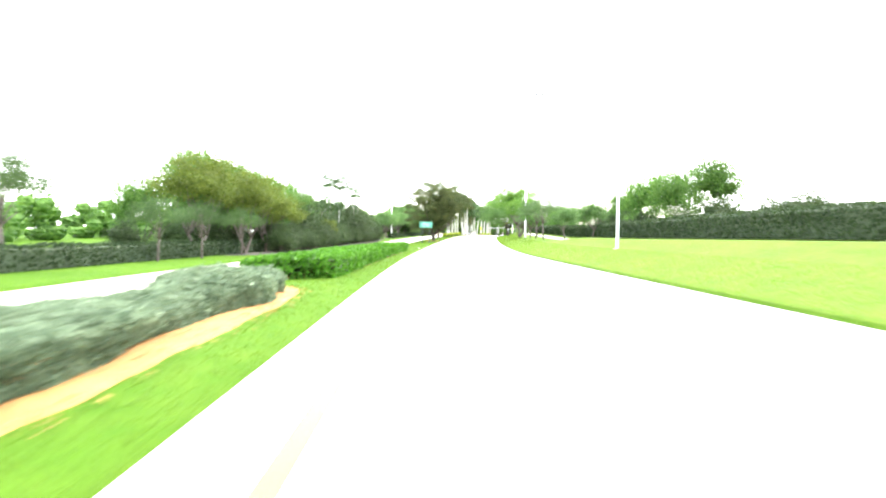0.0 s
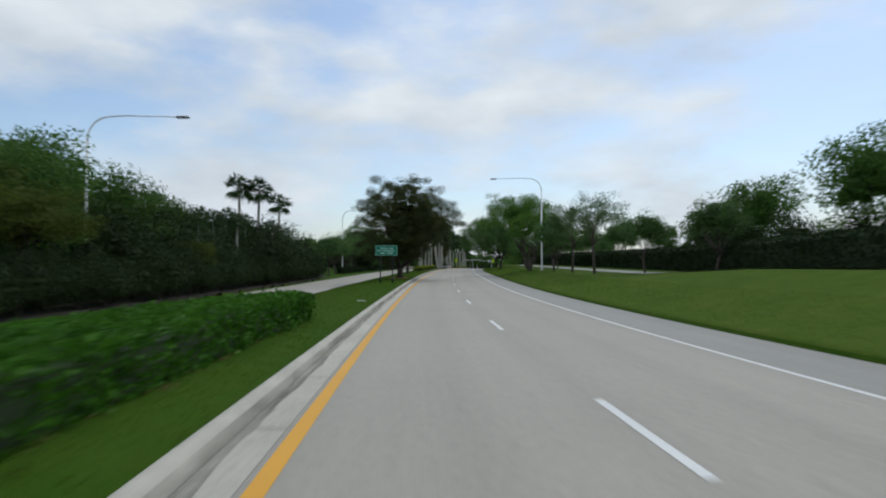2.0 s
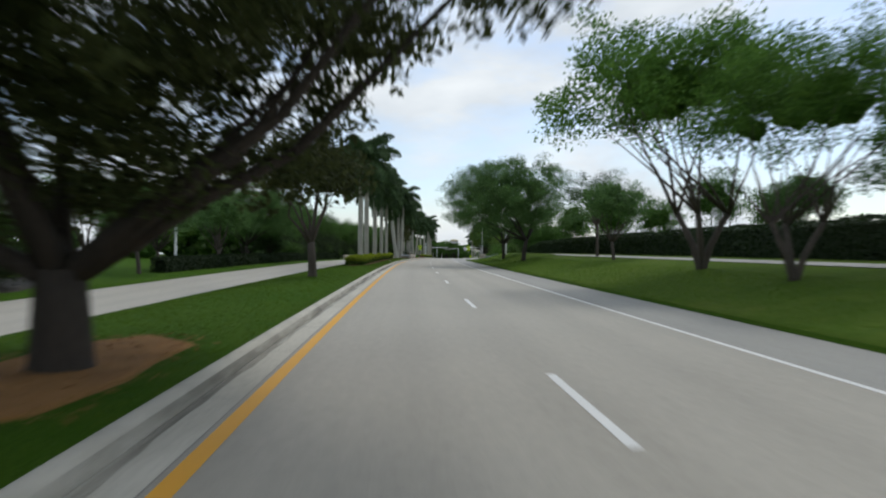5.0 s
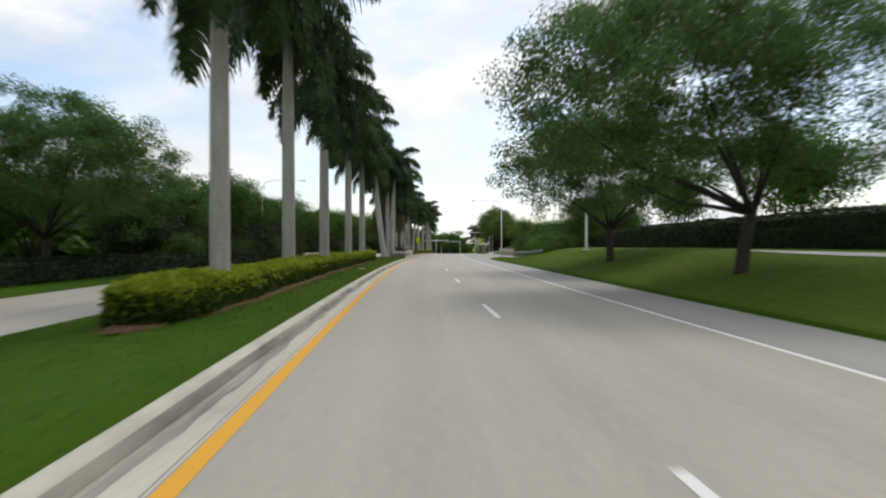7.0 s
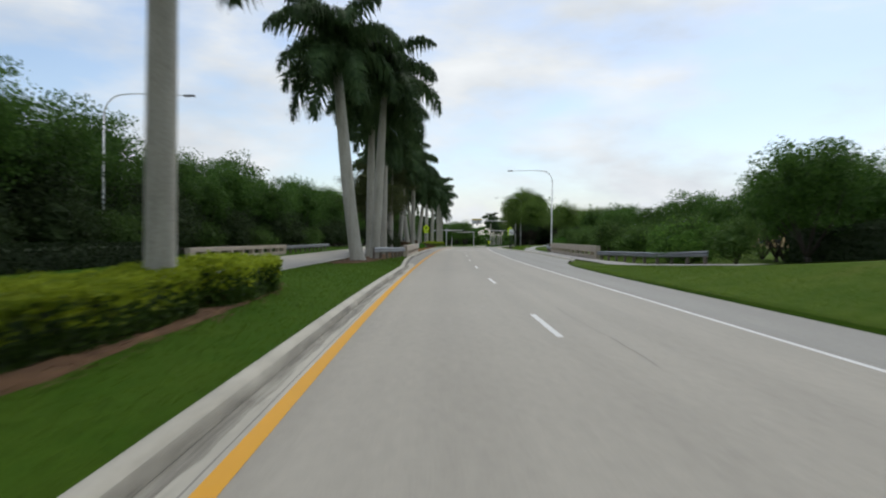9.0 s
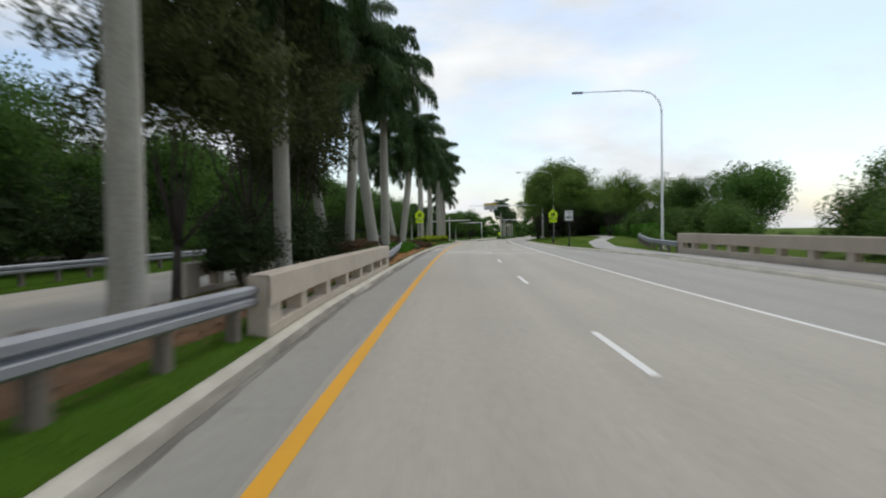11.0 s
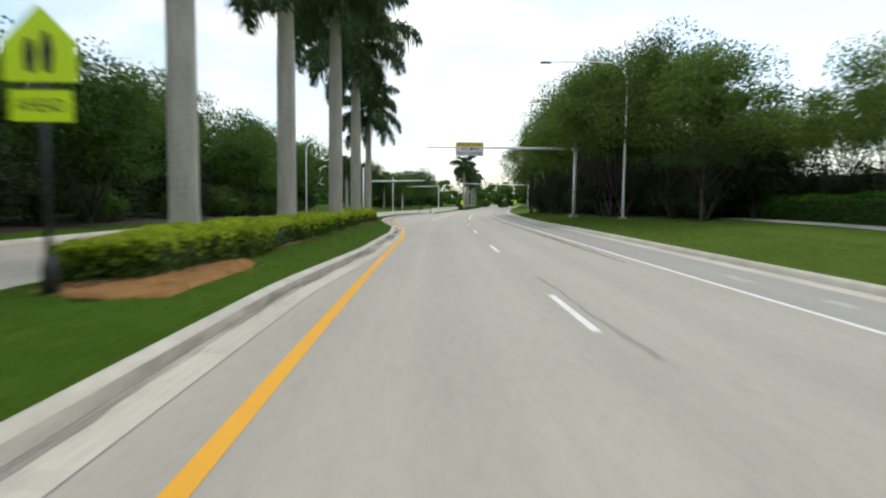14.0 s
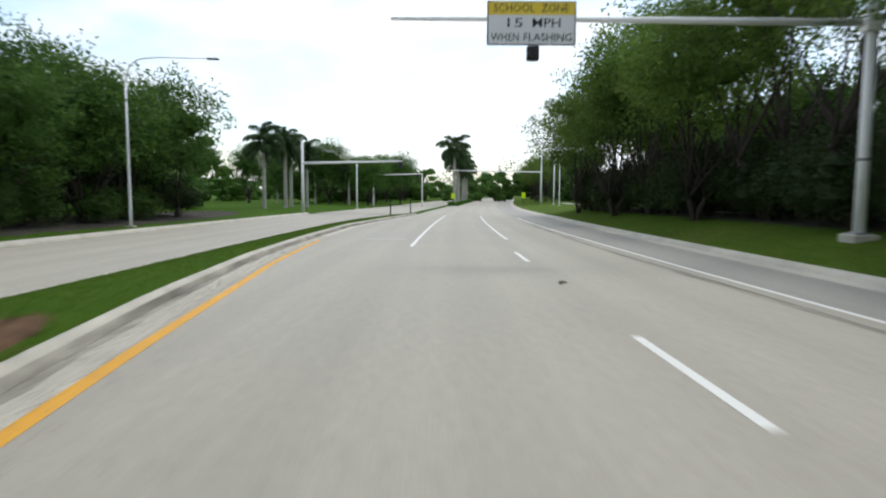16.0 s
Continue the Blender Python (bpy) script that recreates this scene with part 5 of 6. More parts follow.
far_woods("far_woods", "distant belt of dark green trees", [(640 + pick.uniform(-12, 12), o) for o in np.arange(-70, 90, 3.5)] + [(560 + pick.uniform(-12, 12), o) for o in np.arange(-70, 60, 3.0)], 73, 13.0)
far_woods("far_woods", "distant belt of dark green trees", [(-60 + pick.uniform(-8, 8), o) for o in np.arange(-60, 70, 5)], 74, 9.0)
for src in wood + [wood_fresh, wood_mid, smalltree, olive_tree, bush, bush_b, shade_bush]:
    for o in (*src.children_recursive, src):
        bpy.data.objects.remove(o)
build_hedge("island_hedge", "low dark green hedge on the median island past the crossing", 489, 552, flat(-5.3), 2.0, 0.55, LEAF_HEDGE, 0.2, 90, 16, 0.1, simple=True)

grass_blades("median_grass", 34, 330, lambda s: OPP_NEAR(s) + 0.1, lambda s: LEFT(s) - 0.05, 120, 0.038, 61, "short mown grass on the median")
grass_blades("median_grass", 328, 428, lambda s: OPP_NEAR(s) + 0.1, lambda s: LEFT(s) - 0.05, 120, 0.038, 62, "short mown grass on the median")
grass_blades("verge_grass", 40, 262, lambda s: RIGHT(s) - 0.05, lambda s: RIGHT(s) + 4.5, 100, 0.044, 63, "rough grass on the roadside bank")
grass_blades("verge_grass", 300, 430, lambda s: RIGHT(s) + 0.1, lambda s: RIGHT(s) + 4.5, 100, 0.044, 64, "mown grass on the roadside verge")

# ---- street lamps ----
def build_lamp():
    t = thing("street_lamp", "tall pale street lamp with a long curved arm", "street lamp", group="street lamps")
    part("base_plate", new_box((0.5, 0.5, 0.12), (0, 0, 0.04), 0.02), KERB, t, "concrete footing")
    part("pole", new_tube([(0, 0, 0), (0, 0, 0.5), (0, 0, 4.0), (0, 0, 9.3)], [0.115, 0.105, 0.085, 0.062], 12), POLE_WHITE, t, smooth=True)
    arm = [(0, 0, 9.3)] + [(-1.3 + 1.3 * math.cos(a), 0, 9.3 + 1.45 * math.sin(a)) for a in np.linspace(0.2, 1.45, 8)] + [(-2.2, 0, 10.82), (-5.3, 0, 10.75)]
    part("arm", new_tube(arm, [0.07] + [0.052] * 8 + [0.042, 0.03], 8), POLE_WHITE, t, smooth=True)
    head = new_box((0.75, 0.26, 0.13), (-5.65, 0, 10.73), 0.04)
    part("lamp_head", head, LAMP_GREY, t, "grey flat lamp head")
    return t


lamp = build_lamp()
lamp.matrix_basis = stand(86.0, 10.35, 0, -0.1)
for s, o, turn in ((12.5, 10.4, 0), (156.4, 10.4, 0), (228.4, 10.2, 0), (304.5, 11.0, 0), (368.0, 10.8, 0), (120.0, -22.3, 180), (190.0, -19.0, 180), (259.0, -21.3, 180), (395.5, -18.4, 180), (455.0, 12.0, 0)):
    copy_thing(lamp, stand(s, o, turn, 0, 0.79 if s > 390 else 0.86 if s == 259 else 0.95 if s == 304.5 else 1.0))


def sign_post(t, x, tall, name="post"):
    p = part(name, new_tube([(x, 0.04, -0.2), (x, 0.04, tall)], [0.045, 0.045], 8), POLE_DARK, t, smooth=True)
    part("sleeve", new_tube([(x, 0.04, -0.1), (x, 0.04, 0.32), (x, 0.04, 0.5)], [0.12, 0.1, 0.055], 10), POLE_DARK, p, "dark flared sleeve at the foot", smooth=True)


def flat_shape(points, thick, y=0.0):
    """A plate in the upright plane, from its outline."""
    bm = bmesh.new()
    a = [bm.verts.new((x, y, z)) for x, z in points]
    b = [bm.verts.new((x, y + thick, z)) for x, z in points]
    bm.faces.new(a)
    bm.faces.new(b[::-1])
    n = len(a)
    for i in range(n):
        bm.faces.new((a[(i + 1) % n], a[i], b[i], b[(i + 1) % n]))
    bmesh.ops.recalc_face_normals(bm, faces=bm.faces)
    return bm


def ring_rect(w, h, b, y, zc):
    """A thin rectangular border."""
    bm = bmesh.new()
    for sx, sz, px, pz in ((w, b, 0, h / 2 - b / 2), (w, b, 0, -h / 2 + b / 2), (b, h - 2 * b, w / 2 - b / 2, 0), (b, h - 2 * b, -w / 2 + b / 2, 0)):
        box(bm, (sx, 0.004, sz), (px, y, zc + pz))
    return bm


# green guide sign on two posts
g = thing("guide_sign", "green guide sign with pale lettering lines on two dark posts", "road sign", stand(136.0, -5.8, 0))
for x in (-0.52, 0.52):
    sign_post(g, x, 3.0)
board = part("sign_board", new_box((1.86, 0.03, 0.86), (0, -0.02, 2.72), 0.006), SIGN_GREEN, g)
part("border", ring_rect(1.82, 0.82, 0.03, -0.039, 2.72), SIGN_BAR, board, "pale border line")
for w, x, z in ((0.62, -0.2, 2.9), (0.36, 0.42, 2.9), (0.32, -0.62, 2.7), (0.95, 0.18, 2.7), (0.4, -0.3, 2.5), (0.5, 0.3, 2.5)):
    part("lettering_bar", new_box((w, 0.004, 0.105), (x, -0.039, z)), SIGN_BAR, board)
part("top_trim", new_tube([(-0.62, 0, 3.15), (-0.34, 0, 3.24), (0.34, 0, 3.24), (0.62, 0, 3.15)], [0.03] * 4, 6), POLE_DARK, g, "dark curved trim above the board")


def school_sign(s, o):
    t = thing("school_sign", "lime pentagon school crossing sign with plaque on a dark post", "road sign", stand(s, o, 0), "school crossing signs")
    sign_post(t, 0, 3.5)
    w = 0.47
    outline = lambda k: [(-w * k, 2.72 + (1 - k) * 0.45), (w * k, 2.72 + (1 - k) * 0.45), (w * k, 2.72 + 0.5 * k + (1 - k) * 0.45), (0, 2.72 + 0.97 * k + (1 - k) * 0.45), (-w * k, 2.72 + 0.5 * k + (1 - k) * 0.45)]
    p = part("sign_board", flat_shape(outline(1.0), 0.012, -0.012), SIGN_LIME, t)
    for x, h in ((-0.12, 0.42), (0.1, 0.5)):
        part("pictogram", flat_shape([(x - 0.05, 2.84), (x + 0.05, 2.84), (x + 0.085, 2.84 + h * 0.5), (x + 0.04, 2.84 + h), (x - 0.04, 2.84 + h), (x - 0.085, 2.84 + h * 0.55)], 0.003, -0.017), BLACK, p, "black abstract symbol")
    q = part("plaque", new_box((0.8, 0.012, 0.4), (0, -0.006, 2.42), 0.003), SIGN_LIME, t)
    lettering("plaque_lettering", "AHEAD", 0.22, BLACK, q, Matrix.Translation((0, -0.0145, 2.42)) @ pose(0, 0, 0, 90), width=0.6, stretch=1.1)


school_sign(331.5, -7.05)
school_sign(332.0, 7.35)

# speed limit sign
t = thing("speed_limit_sign", "white rectangular speed limit sign on a dark post", "road sign", stand(314.8, 6.6, 0, 0, 0.88))
sign_post(t, 0, 3.4)
p = part("sign_board", new_box((0.76, 0.014, 0.95), (0, -0.008, 2.95), 0.004), SIGN_WHITE, t)
part("border", ring_rect(0.72, 0.91, 0.015, -0.017, 2.95), BLACK, p, "thin black border line")
for words, size, z, w in (("SPEED", 0.15, 3.31, 0.5), ("LIMIT", 0.15, 3.14, 0.44), ("40", 0.5, 2.78, 0.52)):
    lettering("lettering", words, size, BLACK, p, Matrix.Translation((0, -0.018, z)) @ pose(0, 0, 0, 90), width=w)

# school zone gantry
SHIFT = {"SCHOOL": -0.49, "ZONE": 0.66, "15": -0.5, "MPH": 0.42, "WHEN": -0.73, "FLASHING": 0.46}
t = thing("sign_gantry", "pale steel mast arm over the road carrying a school zone sign", "sign gantry", stand(381.5, 9.8, 0))
part("footing", new_box((0.75, 0.75, 0.3), (0, 0, 0.05), 0.04), KERB, t, "square concrete footing")
part("mast", new_tube([(0, 0, 0.1), (0, 0, 3), (0, 0, 6.75)], [0.17, 0.155, 0.14], 14), POLE_WHITE, t, smooth=True)
part("band", new_tube([(0, 0, 2.3), (0, 0, 2.38)], [0.175, 0.175], 14), LAMP_GREY, t, "steel band round the mast")
part("base_flange", new_box((0.5, 0.5, 0.05), (0, 0, 0.22), 0.01), STEEL, t)
part("arm", new_tube([(0.1, 0, 6.15), (-6, 0, 6.19), (-13.55, 0, 6.19)], [0.12, 0.09, 0.05], 12), POLE_WHITE, t, smooth=True)
part("bracket", new_box((0.4, 0.42, 0.5), (-0.05, 0, 6.15), 0.03), POLE_WHITE, t)
p = part("sign_board", new_box((2.5, 0.02, 1.22), (-9.6, -0.12, 6.05), 0.004), SIGN_WHITE, t)
part("yellow_header", new_box((2.46, 0.006, 0.36), (-9.6, -0.134, 6.46)), SIGN_YELLOW, p, "yellow upper panel")
part("border", ring_rect(2.46, 1.18, 0.025, -0.136, 6.05), BLACK, p, "black border line", place=Matrix.Translation((-9.6, 0, 0)))
for words, size, z, w in (("SCHOOL", 0.3, 6.45, 1.14), ("ZONE", 0.3, 6.45, 0.78), ("15", 0.36, 6.05, 0.42), ("MPH", 0.36, 6.05, 0.78), ("WHEN", 0.3, 5.66, 0.78), ("FLASHING", 0.3, 5.66, 1.34)):
    lettering("lettering", words, size, BLACK, p, Matrix.Translation((-9.6 + SHIFT[words], -0.14, z)) @ pose(0, 0, 0, 90), width=w)
f = part("flasher", new_box((0.34, 0.26, 0.4), (-9.55, -0.1, 5.23), 0.04), BLACK, t, "black flashing beacon housing")
part("visor", new_tube([(-9.55, -0.22, 5.23), (-9.55, -0.42, 5.2)], [0.12, 0.13], 12), BLACK, f)


def parapet(s0, s1, line, high, name="bridge_parapet", openings=True, foot=0.3, inset=0.0):
    """Concrete bridge rail: footing, posts and a deep top beam."""
    t = thing(name, "beige concrete bridge parapet with rectangular openings", "bridge parapet")
    base = lambda s: float(rise(s)) + inset
    sweep("footing_wall", s0, s1, line, [(-0.16, -0.4), (-0.16, foot), (0.16, foot), (0.16, -0.4)], PARAPET, 1.5, base=base, parent=t)
    sweep("top_beam", s0 - 0.05, s1 + 0.05, line, [(-0.18, foot + 0.3), (-0.18, high - 0.02), (-0.16, high), (0.16, high), (0.18, high - 0.02), (0.18, foot + 0.3)], PARAPET, 1.5, base=base, parent=t)
    n = max(2, int(round((s1 - s0) / 2.3)))
    for i in range(n + 1):
        s = s0 + (s1 - s0) * i / n
        wide = 0.7 if i in (0, n) else 0.42
        s = min(max(s, s0 + wide / 2), s1 - wide / 2)
        x, y = plan(s, line(s))
        part("post", new_box((0.28, wide, 0.34), (0, 0, 0), 0.01), PARAPET, t, place=Matrix.Translation((float(x), float(y), base(s) + foot + 0.15)) @ pose(0, 0, 0, 0, 0, heading(s)))
    for a in (s0, s1):
        x, y = plan(a, line(a))
        part("end_cap", new_box((0.31, 0.12, high + 0.3), (0, 0, 0), 0.015), PARAPET, t, place=Matrix.Translation((float(x), float(y), base(a) + high / 2 - 0.16)) @ pose(0, 0, 0, 0, 0, heading(a)))
    return t


parapet(272.0, 289.2, lambda s: LEFT(s) - 0.25, 1.04)
parapet(274.1, 299.0, flat(10.35), 1.25, foot=0.45)
parapet(258.5, 279.0, lambda s: OPP_FAR(s) - 0.7, 0.85)
parapet(278.0, 291.0, lambda s: OPP_NEAR(s) + 0.2, 0.95)


def guardrail(s0, s1, line, side, drop=0.0):
    t = thing("guardrail", "galvanised corrugated steel guardrail on posts", "guardrail")
    prof = [(0.0, 0.42), (0.06 * side, 0.46), (0.06 * side, 0.53), (0.0, 0.57), (0.06 * side, 0.61), (0.06 * side, 0.68), (0.0, 0.72), (-0.012 * side, 0.72), (0.045 * side, 0.67), (0.045 * side, 0.62), (-0.012 * side, 0.57), (0.045 * side, 0.52), (0.045 * side, 0.47), (-0.012 * side, 0.42)]
    base = lambda s: max(float(ground_z(s, line(s))), float(rise(s))) - drop
    sweep("rail", s0, s1, line, prof, STEEL, 0.8, base=base, parent=t)
    for s in np.arange(s0 + 0.5, s1, 1.9):
        x, y = plan(s, line(s) - 0.1 * side)
        part("post", new_box((0.15, 0.18, 1.0), (0, 0, 0.22), 0.01), POST_WOOD, t, place=Matrix.Translation((float(x), float(y), base(s))) @ pose(0, 0, 0, 0, 0, heading(s)))


guardrail(259.5, 272.0, along([(259.5, -5.9), (266, -5.25), (272, -5.02)]), 1)
guardrail(289.2, 311.0, along([(289.2, -5.1), (292.5, -5.2), (296, -5.4), (300, -5.65), (305, -6.0), (308.5, -6.45), (312.5, -7.4)]), 1, 0.14)
guardrail(299.0, 325, along([(299, 10.2), (306, 10.6), (315, 12.2), (325, 15.5)]), -1)
guardrail(255.6, 274.1, along([(255.6, 11.7), (264, 10.8), (274.1, 10.3)]), -1)
guardrail(279.0, 298, lambda s: OPP_FAR(s) - 0.7, 1)

# ---- far signals at the crossing ----
def signal_mast(s, o, reach, heads, tall=6.4, over=0.9):
    """Pale signal mast; its arm reaches along +x when reach is positive."""
    t = thing("signal_mast", "pale traffic signal mast with a long arm", "traffic signal", stand(s, o, 0), "signal masts")
    part("mast", new_tube([(0, 0, -0.2), (0, 0, tall + over)], [0.2, 0.13], 10), POLE_WHITE, t, smooth=True)
    part("arm", new_tube([(0, 0, tall - 0.35), (reach, 0, tall - 0.1)], [0.15, 0.09], 10), POLE_WHITE, t, smooth=True)
    for k in heads:
        part("signal_head", new_box((0.36, 0.25, 0.95), (reach * k, 0.05, tall - 0.35), 0.03), BLACK, t, "dark signal housing")
    return t


signal_mast(430, -18.25, 10.6, (0.98,), 5.6, 1.9)
signal_mast(484, 11.75, -17.0, (0.45, 0.72, 0.9), 6.3, 4.0)
signal_mast(478, -19.0, 9.0, (0.9,), 6.0, 1.2)
for s, o, h in ((455, -17.25, 7.0), (480, -10.3, 6.0), (470, 12.8, 8.0)):
    t = thing("signal_post", "slim pale steel post at the crossing", "post", stand(s, o, 0), "posts at the crossing")
    part("post", new_tube([(0, 0, -0.2), (0, 0, h)], [0.12, 0.09], 9), POLE_WHITE, t, smooth=True)
    part("base", new_box((0.5, 0.5, 0.16), (0, 0, 0.04), 0.02), KERB, t, "concrete footing")
    part("cap", new_tube([(0, 0, h), (0, 0, h + 0.08)], [0.1, 0.05], 9), POLE_WHITE, t)
for s, o in ((418.5, -7.5), (427.0, -6.5)):
    t = thing("marker_post", "slim dark marker post on the median nose", "post", stand(s, o, 0), "marker posts")
    part("post", new_tube([(0, 0, -0.1), (0, 0, 1.25)], [0.06, 0.05], 8), POLE_DARK, t, smooth=True)
    part("cap", new_box((0.16, 0.16, 0.1), (0, 0, 1.27), 0.02), POLE_DARK, t)
for s, o in ((490, -5.2), (486, 8.6)):
    t = thing("warning_sign", "small lime warning sign on a post far ahead", "road sign", stand(s, o, 0), "far warning signs")
    part("post", new_tube([(0, 0.04, -0.1), (0, 0.04, 2.6)], [0.04, 0.04], 6), POLE_DARK, t)
    part("sign_board", new_box((0.75, 0.02, 1.1), (0, 0, 2.0), 0.01), SIGN_LIME, t)

# drain cover and inlet
for s, o in ((218.65, -4.85), (110.2, -4.9)):
    tagged(part("drain_cover", new_box((0.34, 0.26, 0.06), (0, 0, 0), 0.012), PALE, label="pale concrete cover set in the median grass", place=Matrix.Translation(spot(s, o, -0.008)) @ pose(0, 0, 0, 0, 0, heading(s))), category="drain cover")


# fallen sticks and leaf litter in the gutters, worn marks on the shoulder
def stick(s, o, turn, length):
    t = thing("fallen_stick", "short grey-brown dead palm stick lying in the gutter", "stick", Matrix.Translation(on_road(s, o, 0.035)) @ pose(0, 0, 0, 0, 0, turn), "sticks in the gutter")
    part("stem", new_tube([(-length / 2, 0, 0), (0, 0.03, 0.012), (length / 2, -0.02, 0)], [0.03, 0.028, 0.014], 7), POST_WOOD, t, smooth=True)
    part("twig", new_tube([(0.05, 0.02, 0.01), (length * 0.3, 0.09, 0.02)], [0.012, 0.006], 5), POST_WOOD, t)


for s, o, a, n in ((354.2, -4.0, 62, 0.75), (356.8, -3.95, 80, 0.35), (324.5, -4.2, 20, 0.3), (375.2, 0.05, 15, 0.16)):
    stick(s, o, a, n)


def litter(s0, s1, line, spread, count, seed):
    rng = np.random.default_rng(seed)
    s = rng.uniform(s0, s1, count)
    o = line(s) + rng.normal(size=count) * spread
    x, y = plan(s, o)
    v, f = leaves(np.stack([x, y, rise(s) + 0.035], 1), 0.06, rng, 0.0, 0.5, True)
    v[:, 2] = np.repeat(rise(s), 3) + 0.03 + rng.uniform(0, 0.012, len(v))
    tagged(hang("leaf_litter", raw_mesh("leaf_litter", v, f, SILT)), "dry brown leaf litter gathered in the gutter", "leaf litter", kind="stuff")


litter(364, 390, lambda s: LEFT(s) + 0.55, 0.2, 2600, 91)
litter(190, 250, lambda s: LEFT(s) + 0.12, 0.08, 2500, 92)
litter(300, 345, lambda s: LEFT(s) + 0.2, 0.12, 1500, 93)
for s, o, n in ((336.6, 4.5, 0.6), (333.2, 4.55, 0.4)):
    tagged(strip("paint_mark", s - n, s + n, lambda q, o=o: o - 0.11 + 0.04 * np.sin(np.asarray(q) * 7), lambda q, o=o: o + 0.1 + 0.05 * np.sin(np.asarray(q) * 5), 0.0055, WHITE_FADED, 0.15), "faint worn white mark on the shoulder", "road marking", kind="structure")


def cross_joints(name, s0, s1, step, left, right, up, label, category):
    """Thin dark joints across a strip of concrete, one mesh."""
    v, f = [], []
    for s in np.arange(s0, s1, step):
        for a in (float(s), float(s) + 0.018):
            for side in (left, right):
                x, y = plan(a, side(a))
                v.append((float(x), float(y), up(a, side(a))))
        k = len(v) - 4
        f.append((k, k + 1, k + 3, k + 2))
    tagged(hang(name, raw_mesh(name, v, f, TAR_JOINT)), label, category, kind="stuff")


cross_joints("gutter_cross_joints", 40, 425, 3.05, lambda s: float(LEFT(s)) + 0.17, lambda s: float(min(LEFT(s) + 0.61, YEL(s) - 0.15)), lambda s, o: float(rise(s)) + 0.0075, "narrow dark joints across the gutter pan", "gutter")

# ---- the dark saloon on the opposite carriageway ----
CAR_BODY = paint("car_slate_blue", (0.045, 0.06, 0.085), 0.25, 0.1, 0.4)
CAR_GLASS = paint("car_glass_dark", (0.02, 0.024, 0.028), 0.08, 0.05)
TYRE = paint("tyre_rubber", (0.015, 0.015, 0.016), 0.85, 0.2)
RIM = paint("alloy_rim", (0.42, 0.43, 0.44), 0.3, 0.1, 0.8)
HEADLIGHT = paint("headlight_clear", (0.62, 0.65, 0.68), 0.1, 0.05)
TAIL_RED = paint("tail_red", (0.35, 0.02, 0.02), 0.2, 0.1)


def loft(stations, section):
    """Joins cross-sections: each station gives a y and numbers for section()."""
    bm = bmesh.new()
    rings = [[bm.verts.new((x, y, z)) for x, z in section(*q)] for y, *q in stations]
    for a, b in zip(rings, rings[1:]):
        for j in range(len(a)):
            bm.faces.new((a[j], a[(j + 1) % len(a)], b[(j + 1) % len(a)], b[j]))
    bm.faces.new(rings[0][::-1])
    bm.faces.new(rings[-1])
    bmesh.ops.recalc_face_normals(bm, faces=bm.faces)
    return bm


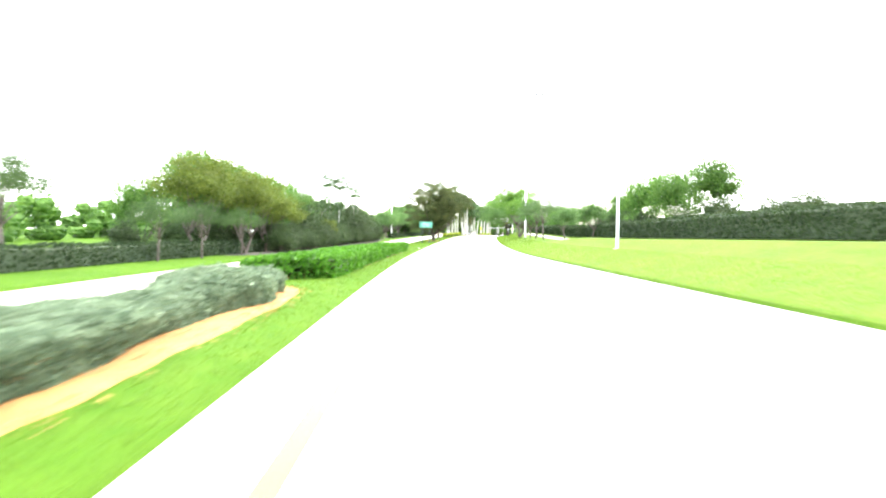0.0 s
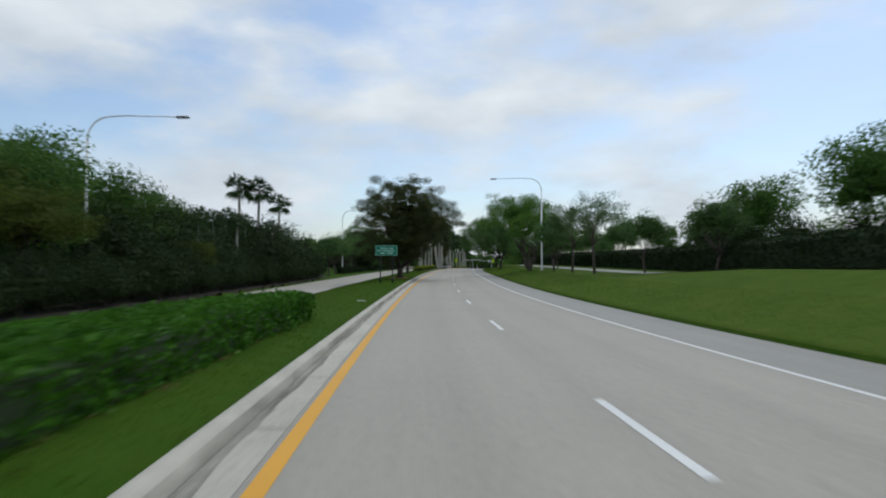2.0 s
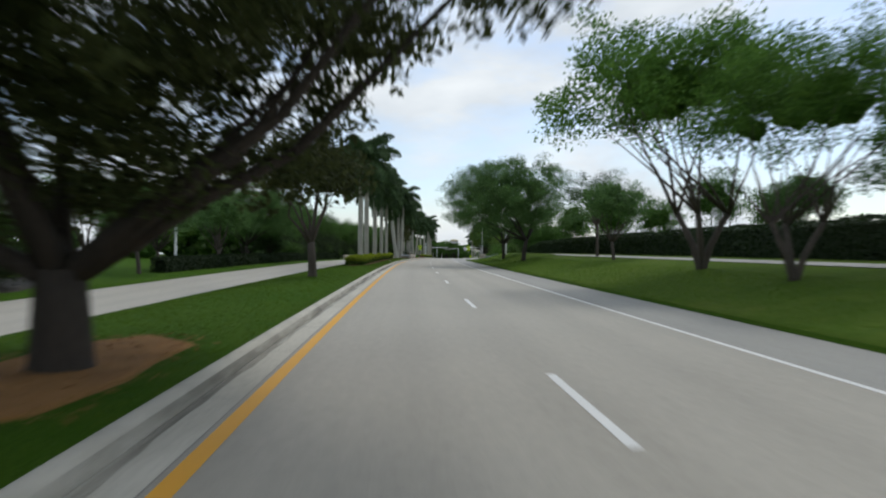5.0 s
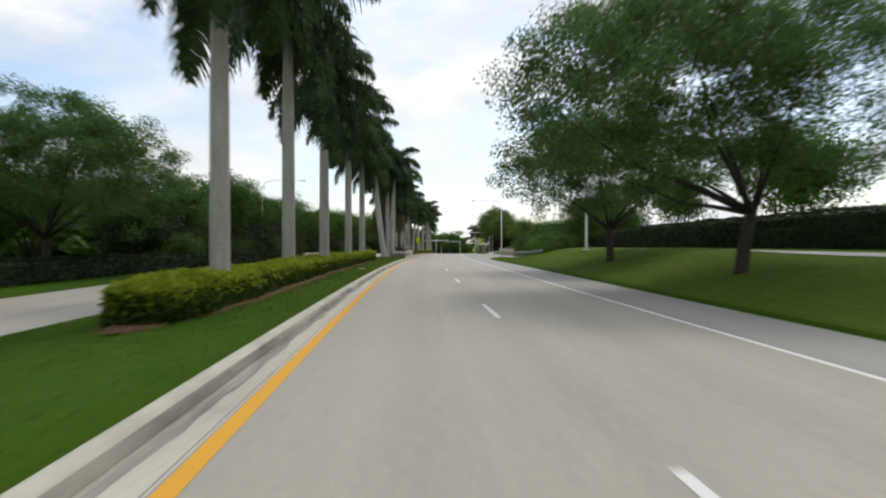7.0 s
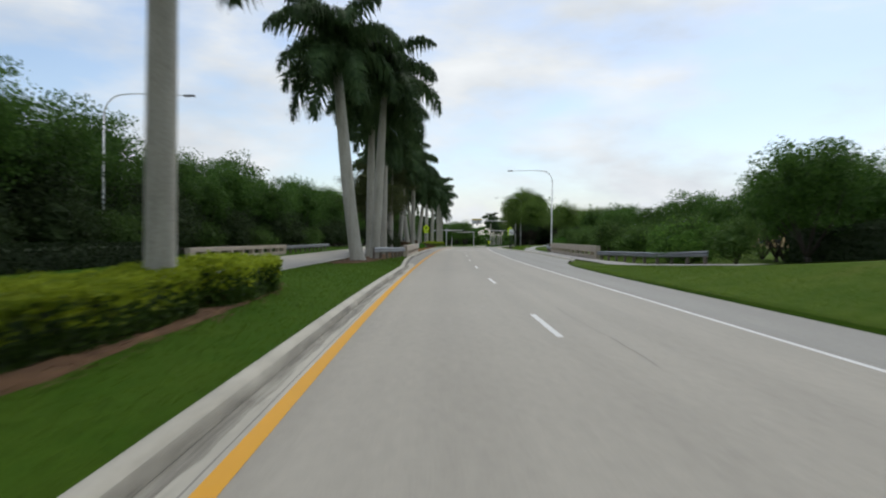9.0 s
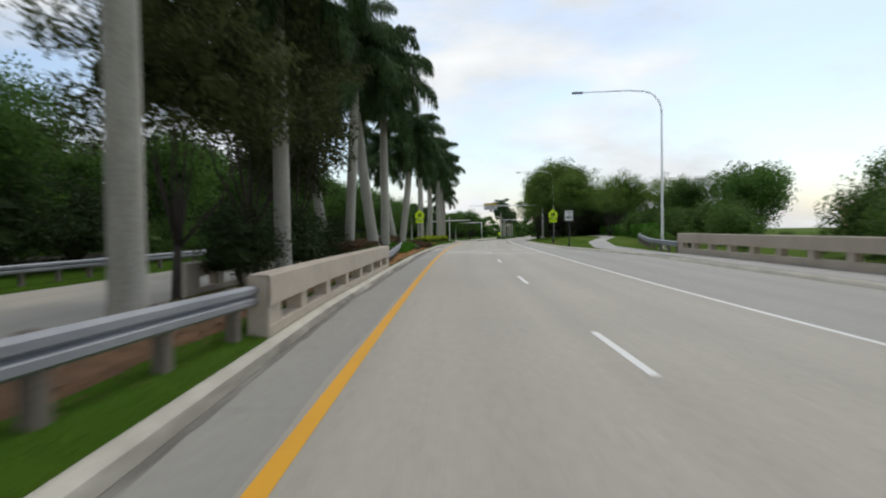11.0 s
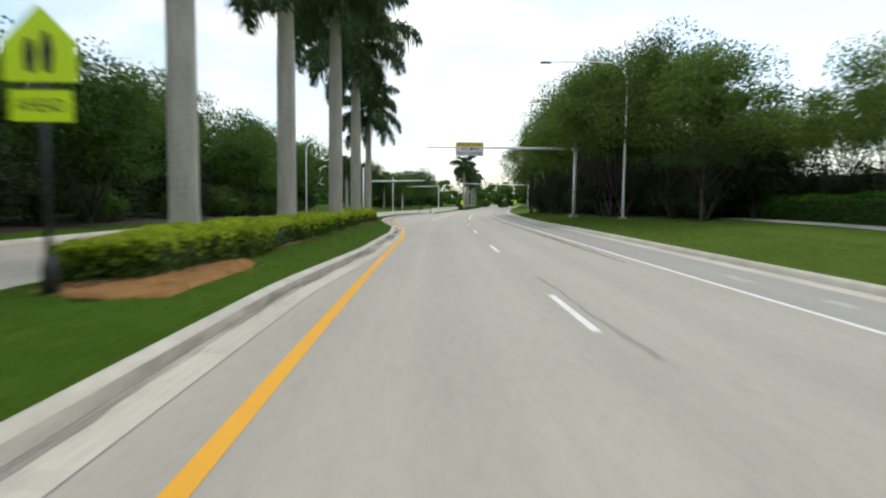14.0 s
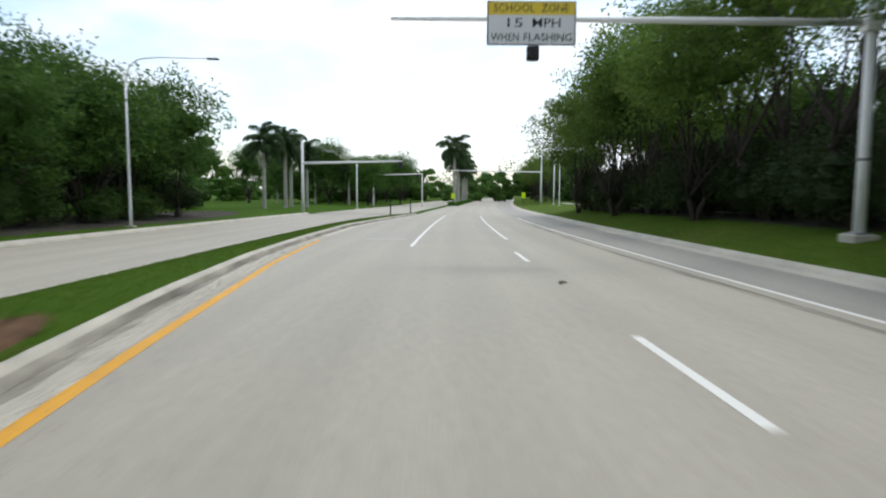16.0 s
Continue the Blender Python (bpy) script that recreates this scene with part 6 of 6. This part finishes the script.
def build_car(m):
    t = thing("saloon_car", "dark slate-blue four-door saloon car on the road", "car", m)

    def hull(w, z0, z1):
        return [(-w * 0.9, z0), (w * 0.9, z0), (w, z0 + 0.12), (w * 1.0, (z0 + z1) / 2), (w * 0.96, z1 - 0.08), (w * 0.82, z1), (-w * 0.82, z1), (-w * 0.96, z1 - 0.08), (-w, (z0 + z1) / 2), (-w, z0 + 0.12)]

    body = part("body", loft([(-2.42, 0.62, 0.34, 0.66), (-2.33, 0.82, 0.24, 0.74), (-1.9, 0.9, 0.2, 0.83), (-1.1, 0.92, 0.2, 0.95), (-0.8, 0.92, 0.2, 0.98), (0.4, 0.92, 0.2, 1.0), (1.6, 0.91, 0.2, 1.02), (2.1, 0.88, 0.22, 1.03), (2.36, 0.8, 0.28, 0.95), (2.42, 0.7, 0.36, 0.8)], hull), CAR_BODY, t, smooth=True)

    def cabin(w0, w1, z0, z1):
        return [(-w0, z0), (w0, z0), (w1 + (w0 - w1) * 0.35, z0 + (z1 - z0) * 0.7), (w1, z1), (-w1, z1), (-w1 - (w0 - w1) * 0.35, z0 + (z1 - z0) * 0.7)]

    part("window_band", loft([(-1.05, 0.78, 0.76, 0.93, 0.95), (-0.25, 0.82, 0.62, 0.93, 1.38), (0.2, 0.83, 0.62, 0.93, 1.43), (1.0, 0.82, 0.6, 0.93, 1.40), (1.85, 0.76, 0.72, 0.93, 1.05)], cabin), CAR_GLASS, t, "dark tinted windows", smooth=False)
    part("roof", loft([(-0.4, 0.63, 1.36, 1.40), (0.1, 0.64, 1.42, 1.455), (0.6, 0.63, 1.42, 1.455), (1.15, 0.6, 1.36, 1.40)], lambda w, a, b: [(-w, a), (w, a), (w * 0.9, b), (-w * 0.9, b)]), CAR_BODY, t, smooth=True)
    for sx in (-1, 1):
        for y0, z0, y1, z1 in ((-1.05, 0.95, -0.3, 1.39), (0.42, 0.95, 0.42, 1.43), (1.85, 1.02, 1.05, 1.4)):
            part("pillar", new_tube([(sx * 0.8, y0, z0), (sx * 0.63, y1, z1)], [0.04, 0.035], 6), CAR_BODY, t)
        for y in (-1.45, 1.35):
            wheel = part("wheel", new_tube([(sx * 0.72, y, 0.33), (sx * 0.76, y, 0.33), (sx * 0.9, y, 0.33), (sx * 0.93, y, 0.33)], [0.3, 0.33, 0.33, 0.29], 20), TYRE, t, smooth=False)
            part("rim", new_tube([(sx * 0.9, y, 0.33), (sx * 0.945, y, 0.33)], [0.22, 0.2], 14), RIM, wheel)
            for a in range(5):
                part("spoke_gap", new_box((0.012, 0.05, 0.11), (sx * 0.95, y + 0.12 * math.cos(a * 1.2566), 0.33 + 0.12 * math.sin(a * 1.2566)), 0.004, Matrix.Rotation(1.5708 - a * 1.2566, 4, "X")), TYRE, wheel)
        part("headlight", new_box((0.36, 0.2, 0.15), (sx * 0.6, -2.26, 0.66), 0.04), HEADLIGHT, t, "clear headlight")
        part("tail_light", new_box((0.3, 0.12, 0.14), (sx * 0.6, 2.33, 0.82), 0.03), TAIL_RED, t, "red tail light")
        part("wing_mirror", new_box((0.2, 0.12, 0.13), (sx * 0.98, -0.75, 1.02), 0.04), CAR_BODY, t)
        for y in (-0.05, 0.95):
            part("door_handle", new_box((0.03, 0.18, 0.03), (sx * 0.925, y + 0.2, 0.84), 0.01), CAR_BODY, t)
        part("sill", new_box((0.06, 2.2, 0.1), (sx * 0.9, 0, 0.24), 0.02), TYRE, t)
    part("grille", new_box((0.85, 0.06, 0.16), (0, -2.41, 0.52), 0.02), BLACK, t)
    part("number_plate", new_box((0.32, 0.02, 0.15), (0, -2.44, 0.4), 0.004), SIGN_WHITE, t, "plain pale plate")
    part("lower_intake", new_box((1.2, 0.06, 0.1), (0, -2.36, 0.33), 0.02), BLACK, t)
    return t


p = on_road(332.0, -10.9)
build_car(Matrix.Translation(p) @ pose(0, 0, 0, 0, 0, heading(332)))

# ---- house beyond the canal bank ----
STUCCO = rough_material("stucco_ochre", (0.48, 0.33, 0.16), (0.62, 0.45, 0.24), 0.6, 18.0)
ROOF_TILE = rough_material("roof_tile_red", (0.22, 0.055, 0.03), (0.40, 0.12, 0.07), 1.2, 9.0, 0.85, 0.6)
PANE = paint("pane_dark", (0.03, 0.035, 0.04), 0.08, 0.05)


def build_house(m):
    t = thing("house", "ochre stucco house with a red tiled hip roof", "house", m)
    part("wall", new_box((15, 11, 4.2), (0, 0, 1.9), 0.02), STUCCO, t)
    bm = bmesh.new()
    lo = [bm.verts.new(q) for q in ((-8.2, -6.2, 3.85), (8.2, -6.2, 3.85), (8.2, 6.2, 3.85), (-8.2, 6.2, 3.85))]
    up = [bm.verts.new(q) for q in ((-8.2, -6.2, 4.05), (8.2, -6.2, 4.05), (8.2, 6.2, 4.05), (-8.2, 6.2, 4.05))]
    r0, r1 = bm.verts.new((-3.2, 0, 6.3)), bm.verts.new((3.2, 0, 6.3))
    bm.faces.new(lo[::-1])
    for i in range(4):
        bm.faces.new((lo[i], lo[(i + 1) % 4], up[(i + 1) % 4], up[i]))
    bm.faces.new((up[0], up[1], r1, r0))
    bm.faces.new((up[1], up[2], r1))
    bm.faces.new((up[2], up[3], r0, r1))
    bm.faces.new((up[3], up[0], r0))
    roof = part("roof", bm, ROOF_TILE, t)
    for k in range(9):
        f = (k + 0.5) / 9
        w, d, z = 8.2 - 5.0 * f, 6.2 * (1 - f), 4.07 + 2.25 * f
        part("tile_course", new_tube([(-w, -d, z), (w, -d, z)], [0.05, 0.05], 6), ROOF_TILE, roof)
    for x in (-5.5, -2.2, 1.1, 4.4):
        win = part("window", new_box((1.9, 0.12, 1.5), (x, -5.53, 2.0), 0.02), SIGN_WHITE, t, "white framed window")
        for dx in (-0.46, 0.46):
            part("pane", new_box((0.84, 0.04, 1.34), (x + dx, -5.6, 2.0)), PANE, win)
    for y in (-3.2, 0.0, 3.2):
        win = part("window", new_box((0.12, 1.6, 1.5), (-7.53, y, 2.0), 0.02), SIGN_WHITE, t, "white framed window")
        part("pane", new_box((0.04, 1.44, 1.34), (-7.6, y, 2.0)), PANE, win)
    return t


build_house(stand(379, 70.5, 25, -0.1))
